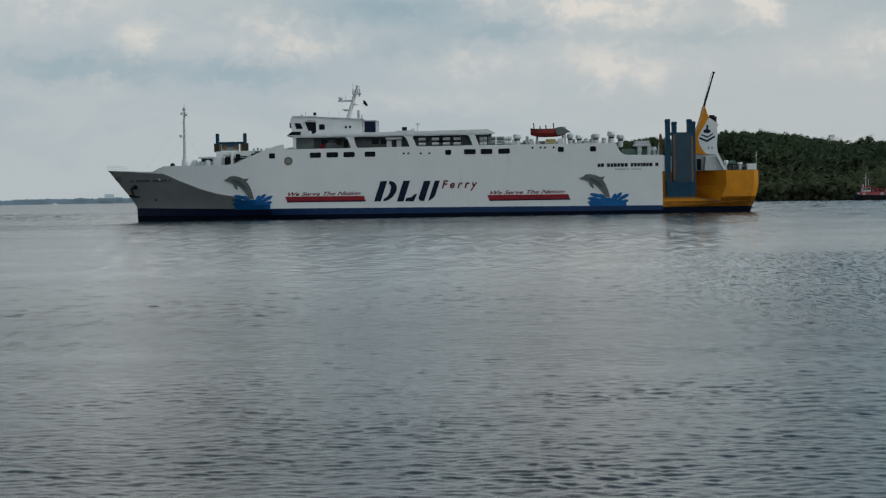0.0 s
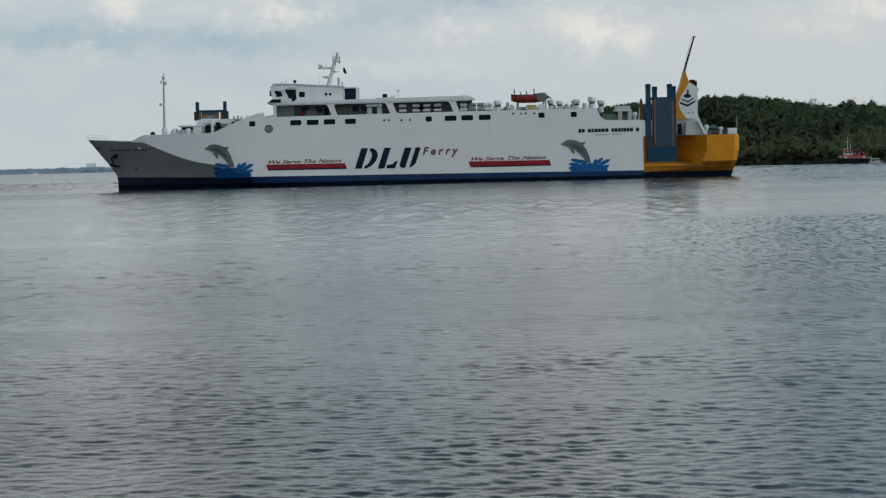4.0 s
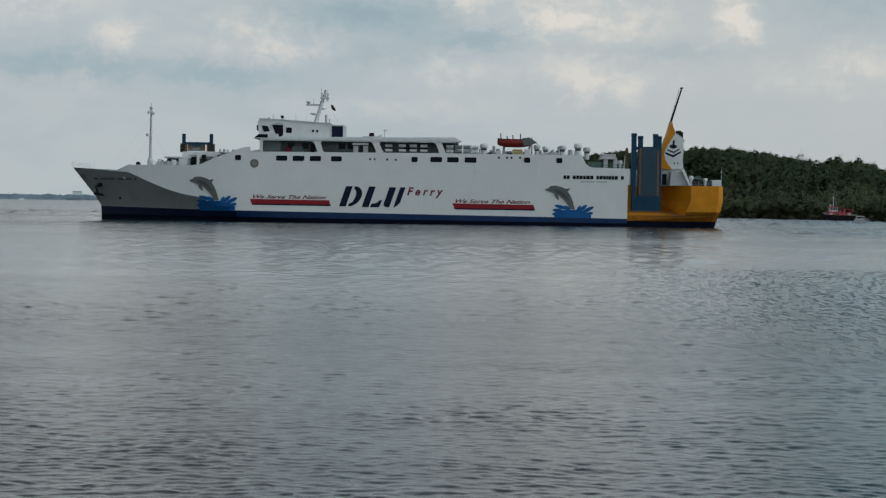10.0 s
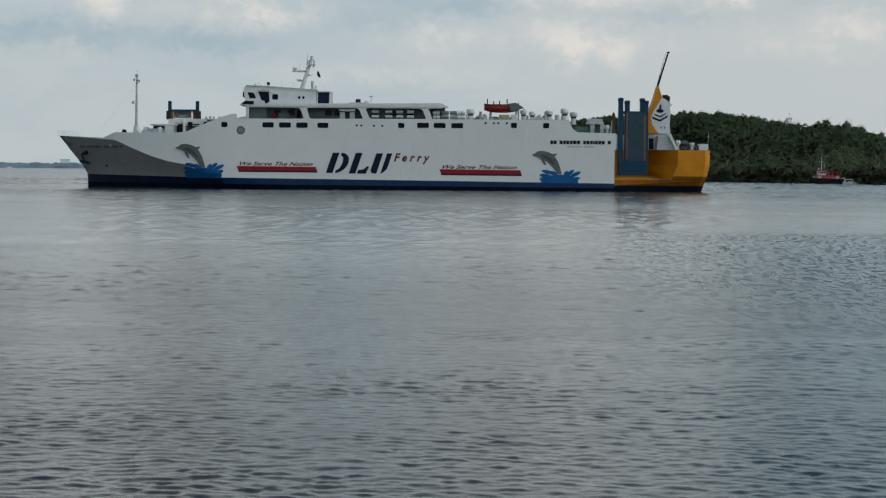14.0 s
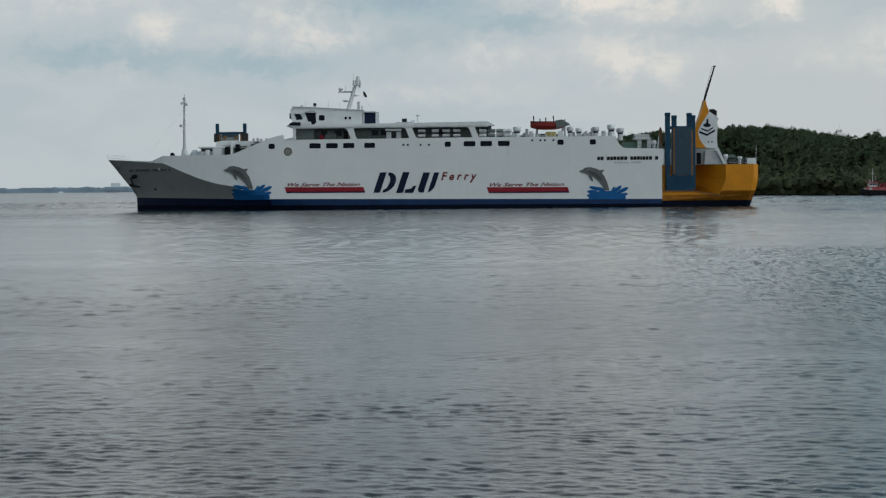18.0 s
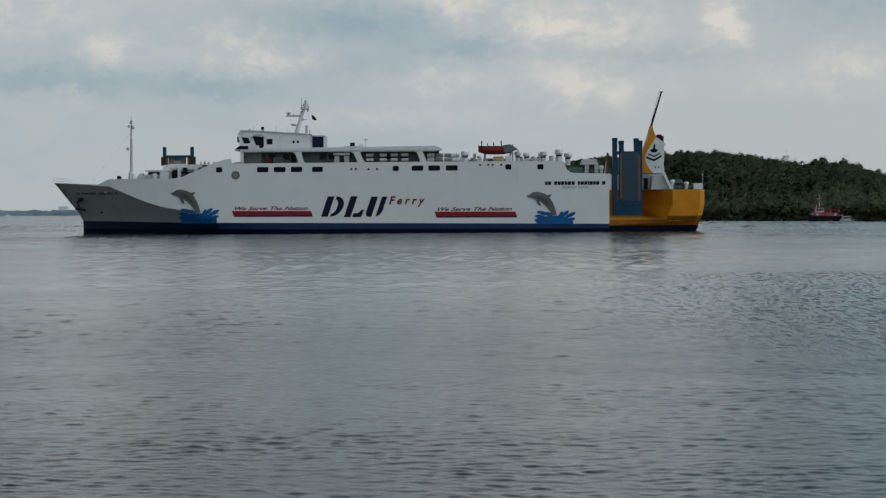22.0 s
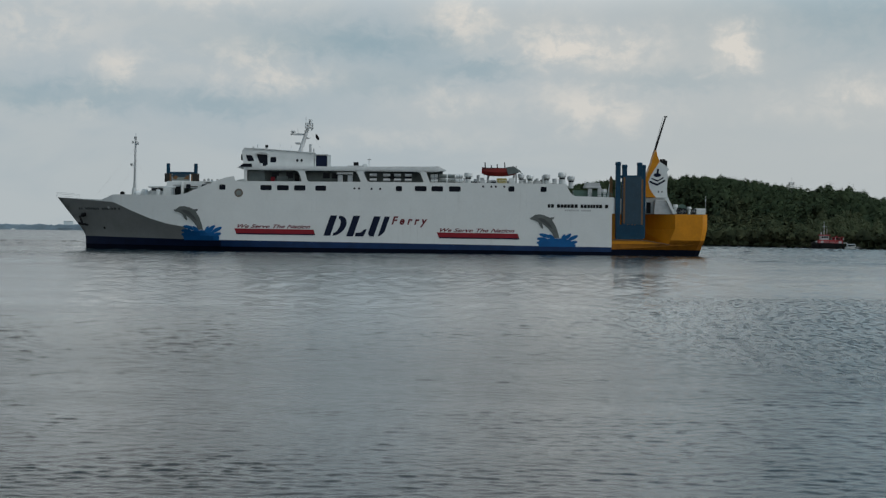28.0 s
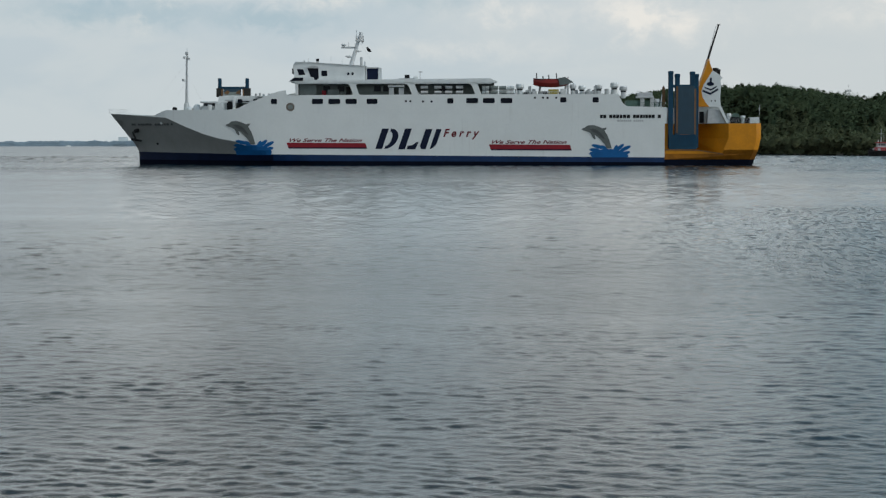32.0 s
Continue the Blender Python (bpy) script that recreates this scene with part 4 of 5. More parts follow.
    part("railing", rail(bmesh.new(), [(65.2, -10.7, 9.36), (71.0, -10.7, 9.36), (72.0, -9.5, 9.36)], 0.9, 1.6, 0.02), STEEL, ship)


def mushroom(x, y, z, h, r, n=14):
    bm = bmesh.new()
    tube(bm, (x, y, z), (x, y, z + h * 0.7), r * 0.8, n=n)
    tube(bm, (x, y, z + h * 0.62), (x, y, z + h * 0.72), r * 0.9, r * 1.25, n)
    tube(bm, (x, y, z + h * 0.72), (x, y, z + h * 0.92), r * 1.25, r * 1.2, n)
    tube(bm, (x, y, z + h * 0.92), (x, y, z + h), r * 1.2, r * 1.02, n)
    return bm


OPENINGS = [[(-30.3, 18.1), (-19.05, 18.1), (-18.0, 15.6), (-30.3, 15.6)], [(-17.6, 18.1), (-6.05, 18.1), (-4.9, 15.6), (-16.8, 15.6)],
            [(-4.6, 18.1), (8.05, 18.1), (9.1, 15.7), (-3.4, 15.7)]]


def build_bridge(ship):
    roof0 = 18.35
    # promenade: roof slab, raking pillars, sheltered house wall
    bm = bmesh.new()
    slabxz(bm, [(-31.2, roof0), (13.0, roof0), (10.8, 19.3), (-2.0, 19.15), (-30.9, 18.95)], -11.15, 11.15)
    part("roof", bm, WHITE2, ship, "white promenade roof")
    for a, b, c, d in ((-19.1, -17.6, -16.8, -18.0), (-6.1, -4.6, -3.4, -4.9), (8.0, 9.4, 10.5, 9.1)):
        for y0 in (-11.0, 10.7):
            part("raking_pillar", plate([(a, roof0), (b, roof0), (c + 0.1, 15.2), (d + 0.1, 15.2)], y0 - 0.01, y0 + 0.3), WHITE, ship)
    for y0 in (-11.0, 10.7):
        part("end_pillar", cube(-31.0, -30.3, y0, y0 + 0.3, 15.5, roof0), WHITE, ship)
        part("roof_edge", cube(-31.0, 12.6, y0 - 0.02, y0 + 0.32, 18.1, 18.4), WHITE, ship)
    # wall and gear under the roof have its shade in their colour
    part("house_wall", cube(-30.5, 13.2, -8.2, 8.2, 15.3, roof0), INNER, ship, "inner house wall, shade painted in as dark grey")
    for n, pts in enumerate(OPENINGS):
        for k in ((1, 2) if n == 0 else range(4)):
            p, a, b = Vector(pts[k]), Vector(pts[k - 1]), Vector(pts[(k + 1) % 4])
            u, v = (a - p).normalized() * 0.55, (b - p).normalized() * 0.55
            part("gusset", plate([tuple(p), tuple(p + u), tuple(p + (u + v) * 0.30), tuple(p + v)], -10.98, -10.75), WHITE, ship)
    part("house_wall", cube(-30.9, -30.5, -10.6, 10.6, 15.3, roof0), WHITE2, ship)
    for x in (-28.5, -25, -21.8, -13.6, -11.6, 1.0, 4.6):
        part("house_window", cube(x, x + 1.5, -8.26, -8.18, 16.5, 17.7), GLASS, ship)
    part("house_door", cube(-19.9, -18.9, -8.26, -8.18, 15.4, 17.5), BLACK, ship)
    part("red_locker", cube(-25.2, -24.3, -9.2, -8.5, 15.3, 16.7, bevel=0.05), RED, ship, "red fire locker")
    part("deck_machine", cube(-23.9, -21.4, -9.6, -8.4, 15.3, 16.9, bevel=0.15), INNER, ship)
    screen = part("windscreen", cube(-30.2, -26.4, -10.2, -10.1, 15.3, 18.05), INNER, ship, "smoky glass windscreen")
    for x in (-30.2, -29.0, -27.8, -26.5):
        part("glazing_bar", cube(x, x + 0.05, -10.25, -10.08, 15.3, 18.05), INNER, screen)
    part("raft_frame", cube(-10.4, -6.8, -10.3, -9.9, 17.4, 17.9), WHITE, ship)
    for x in (-10.2, -8.0):
        part("raft_frame", cube(x, x + 1.1, -10.2, -9.5, 15.3, 17.2, bevel=0.1), MASTGREY, ship)
    for x in (-2.3, 0.7, 3.1, 5.5):
        for z in (16.25, 17.35):
            can = part("raft_canister", rod((x - 0.78, -10.2, z), (x + 0.78, -10.2, z), 0.34, n=12), MASTGREY, ship, "white life raft canister")
            part("strap", rod((x - 0.04, -10.2, z), (x + 0.04, -10.2, z), 0.36, n=12), STEEL, can)
    # aft of the roof: open racks of canisters
    for x in (11.3, 13.3, 15.1, 16.9):
        for z in (16.2, 17.25):
            can = part("raft_canister", rod((x - 0.78, -9.6, z), (x + 0.78, -9.6, z), 0.42, n=14), CANGREY if x in (13.3, 15.1) else WHITE2, ship, "life raft canister in its rack")
            part("strap", rod((x - 0.05, -9.6, z), (x + 0.05, -9.6, z), 0.44, n=14), CANGREY, can)
            part("cradle", cube(x - 0.6, x + 0.6, -9.9, -9.3, z - 0.62, z - 0.4), STEEL, can)
        part("rack_post", cube(x - 0.85, x - 0.72, -9.2, -9.05, 15.3, 17.7), STEEL, ship)
    part("roof_canopy", plate([(10.4, 18.4), (10.8, 19.32), (12.2, 19.35), (13.9, 18.5), (13.5, 18.3)], -11.1, -8.0), WHITE2, ship)
    # wheelhouse
    y0, y1 = -9.2, 9.2
    wheel = part("wheelhouse", plate([(-31.2, 18.95), (-31.7, 22.3), (-31.1, 23.0), (-27.4, 22.85), (-15.6, 22.1), (-15.6, 18.95)], y0, y1), WHITE2, ship, "white wheelhouse")
    part("wing", plate([(-32.4, 18.6), (-31.1, 19.6), (-27.0, 19.6), (-27.0, 18.95), (-31.0, 18.6)], -11.2, 11.2), WHITE2, ship, "white bridge wing")
    part("wing_window", plate([(-32.1, 18.75), (-31.2, 19.5), (-29.2, 19.5), (-29.2, 18.75)], -11.25, -11.15), GLASS, ship)
    for pts in ([(-30.8, 21.5), (-29.4, 21.4), (-28.9, 20.2), (-30.3, 20.1)], [(-28.4, 21.6), (-27.6, 21.8), (-26.0, 21.7), (-25.9, 19.4), (-26.6, 18.97), (-27.4, 18.97)], rounded(-25.3, -24.0, 19.9, 21.1, 0.2)):
        part("window", plate(pts, y0 - 0.05, y0 + 0.1), GLASS, wheel)
    part("window_hood", plate([(-28.6, 21.7), (-27.5, 22.2), (-26.2, 22.1), (-25.7, 21.6)], y0 - 0.5, y0 + 0.1), STEEL, wheel)
    for x in (-19.3, -18.35):
        part("porthole", plate(disc(x, 20.4, 0.27, 0.33, 12), y0 - 0.05, y0 + 0.1), GLASS, wheel)
    for i in range(9):
        y = -8.4 + 2.1 * i
        part("window", cube(-31.85, -31.6, y - 0.85, y + 0.85, 20.4, 21.6), GLASS, wheel)
    part("roof_edge", plate([(-31.3, 22.95), (-27.4, 22.85), (-15.3, 22.05), (-15.3, 22.2), (-27.4, 23.0), (-31.2, 23.1)], -9.4, 9.4), WHITE2, wheel)
    part("aft_shelter", cube(-15.6, -12.5, -8.6, -2.0, 21.6, 21.85), STEEL, ship)
    part("shelter_wall", cube(-15.2, -12.6, -8.35, -8.15, 18.97, 21.6), BOWNAVY, ship)
    part("shelter_wall", cube(-15.2, -12.6, -3.0, -2.6, 19.0, 21.6), DARK, ship)
    part("shelter_panel", cube(-12.55, -11.85, -8.5, -8.35, 19.0, 21.7), WHITE2, ship)
    for x in (-15.3, -12.6):
        part("shelter_post", rod((x, -8.4, 18.95), (x, -8.4, 21.6), 0.09), WHITE2, ship)
    # monkey island gear
    for x, y, h, r in ((-29.4, -6, 0.9, 0.22), (-28.6, -5, 1.5, 0.09), (-26.4, -6.4, 1.2, 0.28), (-23.5, -5, 1.8, 0.05), (-21.0, -5, 1.6, 0.04), (-16.6, -6, 1.6, 0.3)):
        part("aerial", rod((x, y, 22.3), (x, y, 22.6 + h), r, n=8), STEEL if r > 0.1 else WHITE2, ship)
    part("searchlight", cube(-26.75, -26.1, -6.8, -6.0, 23.3, 23.9, bevel=0.12), BLACK, ship)
    # main mast
    bm = bmesh.new()
    for y in (-0.7, 0.7):
        tube(bm, (-19.6, y, 22.0), (-17.4, y * 0.4, 29.2), 0.46, 0.30, 10)
    mast = part("mast", bm, MASTGREY, ship, "raked white radar mast")
    part("platform", cube(-18.3, -16.4, -1.0, 1.0, 28.1, 28.4), MASTGREY, mast)
    part("railing", rail(bmesh.new(), [(-18.2, -0.9, 28.4), (-16.6, -0.9, 28.4), (-16.6, 0.9, 28.4), (-18.2, 0.9, 28.4), (-18.2, -0.9, 28.4)], 0.9, 0.8, 0.03), MASTGREY, mast)
    part("mast_top", rod((-17.3, 0, 28.4), (-17.2, 0, 30.2), 0.28), MASTGREY, mast)
    part("yard", cube(-21.6, -18.3, -0.3, 0.3, 26.5, 26.9), MASTGREY, mast)
    # rungs, lamps and whips on the mast
    for i in range(7):
        z = 23.0 + 0.85 * i
        x = -19.6 + 2.2 * (z - 22.0) / 7.2
        part("rung", rod((x, -0.6, z), (x, 0.6, z), 0.06, n=6), MASTGREY, mast)
    for x, z, h in ((-18.1, 28.4, 2.3), (-16.7, 28.4, 1.7), (-21.3, 26.9, 0.9), (-19.9, 26.9, 1.1)):
        part("whip_aerial", rod((x, -0.4, z), (x, -0.4, z + h), 0.045, n=6), MASTGREY, mast)
    for x, z in ((-18.4, 27.2), (-17.9, 25.6), (-16.9, 27.6)):
        part("mast_lamp", cube(x, x + 0.4, -0.9, -0.5, z, z + 0.45, bevel=0.06), STEEL, mast)
    part("lamp_arm", rod((-18.3, 0, 25.7), (-16.9, 0, 25.9), 0.07, n=6), MASTGREY, mast)
    part("radar", cube(-21.5, -20.6, -1.4, 1.4, 27.2, 27.45), MASTGREY, mast, "white radar scanner")
    part("radar_post", rod((-21.0, 0, 26.8), (-21.0, 0, 27.3), 0.2), MASTGREY, mast)
    part("radar_arm", cube(-20.3, -18.9, -0.2, 0.2, 24.4, 24.6), MASTGREY, mast)
    part("radar", cube(-20.6, -19.5, -0.9, 0.9, 24.6, 24.85), MASTGREY, mast)
    part("mast_stay", rod((-17.5, 0.2, 28.0), (-13.6, 0, 22.0), 0.012, n=4), STEEL, mast)
    part("vent_mast", rod((-15.9, -5, 22.0), (-15.9, -5, 23.3), 0.16), MASTGREY, ship)


def build_bow(ship):
    mast = part("foremast", rod((-56.4, -4, 12.1), (-56.25, -4, 25.0), 0.36, 0.20, 12), MASTGREY, ship, "white foremast")
    part("mast_foot", rod((-56.4, -4, 12.1), (-56.4, -4, 14.0), 0.75, 0.55, 10), WHITE2, mast)
    part("lamp_bracket", cube(-57.0, -55.9, -4.3, -3.7, 24.4, 24.6), WHITE2, mast)
    part("mast_lamp", cube(-56.6, -56.0, -4.3, -3.7, 24.9, 25.6, bevel=0.1), STEEL, mast)
    part("lamp_bracket", cube(-57.3, -56.4, -4.2, -3.8, 18.9, 19.05), WHITE2, mast)
    part("mast_lamp", cube(-57.4, -56.9, -4.25, -3.75, 19.05, 19.5), STEEL, mast)
    part("mast_lamp", cube(-57.05, -56.6, -4.5, -4.0, 24.0, 24.5, bevel=0.08), MASTGREY, mast)
    part("mast_lamp", cube(-55.95, -55.5, -4.5, -4.0, 23.7, 24.3, bevel=0.08), MASTGREY, mast)
    part("whip_aerial", rod((-56.25, -4, 25.5), (-56.2, -4, 26.4), 0.06, n=6), MASTGREY, mast)
    for i in range(9):
        part("rung", rod((-56.6, -4.3, 14.5 + i), (-56.1, -4.3, 14.5 + i), 0.035, n=6), MASTGREY, mast)
    for a, b in (((-56.4, -4, 23.0), (-66, -3, 11.3)), ((-56.4, -4, 21.0), (-52, -5, 13.0)), ((-56.3, -4, 19), (-60.5, -6, 12.4))):
        part("mast_stay", rod(a, b, 0.008, n=4), STEEL, mast)
    part("railing", rail(bmesh.new(), [(-70.2, -2.9, 11.4), (-72.0, -1.7, 11.55), (-74.8, -0.3, 11.7), (-74.8, 0.3, 11.7), (-72.0, 1.7, 11.55), (-70.2, 2.9, 11.4)], 1.15, 0.9, 0.015), WHITE, ship)
    for x, r in ((-59.0, 0.45),):
        part("windlass", rod((x, -5.2, 12.7), (x, -4.0, 12.7), r, n=12), BLACK, ship)
    part("windlass_cover", rod((-54.3, -6, 12.8), (-53.2, -6, 12.9), 0.9, 0.6, 10), WHITE2, ship)
    for x, r, h in ((-55.3, 0.8, 1.2), (-53.6, 1.0, 1.7), (-52.4, 0.6, 1.3)):
        bm = bmesh.new()
        bmesh.ops.create_icosphere(bm, subdivisions=3, radius=1.0)
        for v in bm.verts:
            v.co = Vector((x, -6.6, 12.1)) + Vector((v.co.x * r, v.co.y * 0.9, max(0.0, v.co.z) * h)) * (1 + 0.12 * noise.noise(v.co * 2.1 + Vector((x, 0, 0))))
        part("tarpaulin", bm, WHITE2, ship, "white tarpaulin over deck machinery", smooth=True)
    # fore deckhouses
    house = part("fore_house", cube(-52.0, -44.9, -8.0, 8.0, 12.1, 14.1, bevel=0.1), WHITE2, ship, "low white fore deckhouse")
    part("house_roof", cube(-52.6, -46.5, -8.3, 8.3, 14.0, 14.35, bevel=0.08), WHITE2, house)
    part("house_opening", cube(-51.9, -49.4, -8.1, -7.95, 13.3, 13.9), DARK, house)
    part("house_door", cube(-46.7, -45.4, -8.1, -7.9, 12.2, 14.3), BLACK, ship)
    part("door_frame", cube(-47.1, -45.1, -8.06, -7.9, 12.1, 14.7), STEEL, ship)
    part("house_locker", cube(-49.2, -47.3, -8.9, -8.05, 12.1, 13.9, bevel=0.2), WHITE2, ship)
    part("locker", cube(-50.9, -49.9, -8.8, -8.0, 12.1, 13.6, bevel=0.3), WHITE2, ship)
    upper = part("fore_house", plate([(-48.9, 14.0), (-48.6, 15.5), (-38.0, 15.6), (-38.0, 14.0)], -7.0, 7.0), WHITE2, ship)
    for x0, x1 in ((-44.3, -43.3), (-40.8, -38.6)):
        part("window", plate(rounded(x0, x1, 13.85 + 0.1, 14.85, 0.2), -7.6, -6.95), GLASS, upper)
    part("pipe", rod((-43.3, -7.5, 14.3), (-41.7, -7.5, 14.3), 0.12), BLACK, ship)
    # folded bow ramp with its blue towers
    bt = part("ramp_tower", cube(-49.1, -48.3, -5.2, -4.4, 15.4, 19.6, bevel=0.25), RAMPBLUE, ship, "blue bow ramp tower")
    part("ramp_tower", cube(-42.9, -42.1, -5.2, -4.4, 15.4, 19.6, bevel=0.25), RAMPBLUE, ship)
    part("cross_beam", cube(-48.4, -42.8, -5.0, -4.3, 17.2, 17.7), RAMPBLUE, ship)
    part("ramp_panel", cube(-47.8, -43.9, -5.05, -4.5, 15.7, 17.2), PANELBLUE, ship, "faded blue ramp panel")
    part("ramp_lip", cube(-47.7, -44.0, -5.12, -5.0, 15.7, 16.5), CANGREY, ship, "scuffed grey-blue lip of the bow ramp")
    part("rust_patch", plate([(-47.7, 16.3), (-47.0, 16.9), (-46.4, 16.6), (-46.9, 15.9)], -5.16, -5.0), RUST, ship)
    part("rust_patch", plate([(-45.2, 16.1), (-44.6, 16.8), (-44.0, 16.9), (-44.1, 16.0)], -5.16, -5.0), RUST, ship)
    for x0, x1 in ((-49.45, -47.95), (-43.5, -41.75)):
        part("tower_base", cube(x0, x1, -5.35, -4.3, 15.4, 17.35, bevel=0.08), BASEBROWN, ship, "dark brown tower base")
    for x in (-48.3, -43.5):
        part("rusty_guide", cube(x, x + 0.3, -5.45, -5.3, 15.5, 17.1), RUST, ship)
    for x, h in ((-40.3, 0.9), (-39.4, 1.1), (-38.6, 0.8), (-37.4, 0.9), (-36.6, 1.0)):
        part("deck_fitting", rod((x, -6.5, 15.4), (x, -6.5, 15.6 + h * 0.55), 0.25), STEEL, ship)
    # anchor in its pocket, draught marks, bulge
    anchor = bmesh.new()
    y = -half_breadth(-66.6, 6.6)
    tube(anchor, (-67.0, y - 1.6, 7.6), (-66.2, y - 1.5, 5.4), 0.22, n=8)
    tube(anchor, (-67.3, y - 1.5, 5.9), (-65.0, y - 1.9, 5.5), 0.3, 0.2, 8)
    tube(anchor, (-66.6, y - 1.2, 7.7), (-65.8, y - 1.5, 7.9), 0.45, n=10)
    for v in anchor.verts:
        v.co.x -= 1.9
        v.co.y += 0.9
    part("anchor", anchor, BLACK, ship, "black anchor stowed at the bow")
    part("fairlead", rod((-61.8, -half_breadth(-61.8, 9.6) - 0.05, 9.5), (-61.8, -half_breadth(-61.8, 9.6) + 0.3, 9.5), 0.3, n=12), STEEL, ship)
    part("hawse_pipe", rod((-63.2, -half_breadth(-63.2, 5) - 0.05, 4.9), (-63.2, -half_breadth(-63.2, 5) + 0.4, 4.9), 0.28, n=12), BLACK, ship)
    part("bow_bulge", rod((-66.5, -0.8, 3.9), (-66.2, 0.8, 3.9), 0.75, n=12), GREY, ship)
    for i, w in enumerate((0.45, 0.4, 0.0, 0.5, 0.5, 0.45, 0.5, 0.5, 0.45, 0.0, 0.5, 0.45, 0.5, 0.3, 0.45, 0.5, 0.0, 0.4)):
        x = -69.3 + 0.58 * i
        b, c = half_breadth(x, 9.0), half_breadth(x + w, 9.0)
        if w:
            bm = bmesh.new()
            bm.faces.new([bm.verts.new(q) for q in ((x, -b - 0.22, 9.02), (x + w, -c - 0.22, 8.98), (x + w, -c - 0.26, 9.42), (x, -b - 0.26, 9.46))])
            thicken(part("name_bar", bm, BELLY, ship), 0.12)


def build_topside(ship):
    for x0, x1 in ((-27.3, -24.8), (-23.6, -21.0), (-19.8, -17.3), (-15.1, -12.7), (7.0, 9.6), (10.7, 13.3), (14.6, 17.2)):
        z = 13.65 if x0 < 0 else 13.8
        w = part("window", plate(rounded(x0, x1, z, z + 1.15, 0.25), PORT - 0.03, PORT + 0.1), GLASS, ship, "dark cabin window")
        part("window_frame", plate(rounded(x0 - 0.1, x1 + 0.1, z - 0.1, z + 1.25, 0.3), PORT - 0.02, PORT + 0.08), WHITE, w)
    for x0, z in ((2.8, 13.75), (27.8, 13.95), (34.95, 13.95), (-36.4, 13.65)):
        y = -half_breadth(x0, 14)
        w = part("window", plate(rounded(x0, x0 + 1.35, z, z + 1.15, 0.25), y - 0.04, y + 0.1), GLASS, ship, "dark cabin window")
        part("window_frame", plate(rounded(x0 - 0.1, x0 + 1.45, z - 0.1, z + 1.25, 0.3), y - 0.02, y + 0.08), WHITE, w)
    for x, z in ((-6.4, 14.25), (-5.4, 14.25), (-2.6, 14.2), (-0.7, 14.2), (22.2, 15.0), (24.0, 15.0), (25.0, 15.0), (26.9, 15.0)):
        part("porthole", plate(disc(x, z, 0.24, 0.24, 12), PORT - 0.03, PORT + 0.1), GLASS, ship)
    em = paint("emblem", disc(-32.1, 13.0, 0.95, 0.95, 24), GOLD, ship, "round bronze emblem")
    part("emblem_centre", plate(disc(-32.1, 13.0, 0.55, 0.55, 18), PORT - 0.05, PORT), CANGREY, em)
    # stripes with slogan
    for k, (x0, x1, z0) in enumerate(((-33.0, -15.0, 3.75), (12.0, 30.4, 3.35))):
        paint("stripe", [(x0, z0 + 1.35), (x1 - 0.4, z0 + 1.25), (x1, z0), (x0 + 0.5, z0 + 0.05)], RED, ship, "long red stripe")
        paint("stripe_shadow", [(x0 + 0.4, z0 + 0.3), (x1 - 0.1, z0 + 0.28), (x1, z0 - 0.02), (x0 + 0.55, z0 + 0.03)], LETTER, ship, proud=0.045)
        writing("We Serve The Nation", x0 + 0.7, x1 - 1.1, z0 + 1.45, z0 + 2.3, PORT, LETRED, ship, "dark red slanted slogan lettering", lean=0.45, bold=0.024)
    writing("F e r r y", 1.9, 9.9, 5.75, 8.15, PORT, LETRED, ship, "dark red slanted lettering", bold=0.03)
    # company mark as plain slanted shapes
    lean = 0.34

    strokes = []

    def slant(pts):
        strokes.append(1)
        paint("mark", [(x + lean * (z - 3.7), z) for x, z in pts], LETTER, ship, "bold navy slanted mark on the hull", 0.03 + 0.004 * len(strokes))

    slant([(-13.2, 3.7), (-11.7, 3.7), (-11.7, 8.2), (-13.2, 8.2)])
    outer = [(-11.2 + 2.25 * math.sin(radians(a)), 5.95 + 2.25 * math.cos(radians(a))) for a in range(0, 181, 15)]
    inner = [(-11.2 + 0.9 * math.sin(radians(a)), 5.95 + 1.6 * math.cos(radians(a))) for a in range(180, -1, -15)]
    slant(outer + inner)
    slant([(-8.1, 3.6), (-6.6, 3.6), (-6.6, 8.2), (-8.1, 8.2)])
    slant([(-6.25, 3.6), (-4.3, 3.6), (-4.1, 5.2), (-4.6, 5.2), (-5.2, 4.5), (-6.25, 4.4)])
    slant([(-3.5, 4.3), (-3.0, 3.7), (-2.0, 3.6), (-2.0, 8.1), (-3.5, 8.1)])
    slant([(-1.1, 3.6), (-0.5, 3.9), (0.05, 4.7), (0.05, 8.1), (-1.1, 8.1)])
    # name on the quarter: plain bars
    x = 36.6
    for w in (0.7, 0.8, 0.0, 0.8, 0.7, 0.8, 0.7, 0.9, 0.8, 0.0, 0.7, 0.8, 0.7, 0.5, 0.7, 0.7, 0.8, 0.0, 0.8):
        if w:
            paint("name_bar", [(x, 10.45), (x + w * 0.85, 10.5), (x + w * 0.85, 11.25), (x, 11.25)], BLACK, ship)
        x += w if w else 0.55
    x = 40.4
    for w in (0.5, 0.4, 0.5, 0.45, 0.5, 0.4, 0.5, 0.0, 0.5, 0.45, 0.4, 0.5, 0.45):
        if w:
            paint("name_bar", [(x, 9.7), (x + w * 0.75, 9.7), (x + w * 0.75, 10.1), (x, 10.1)], STEEL, ship)
        x += w if w else 0.35
    for ox, oz in ((-46.7, 9.3), (32.5, 8.35)):
        dolphin(ship, ox, oz)


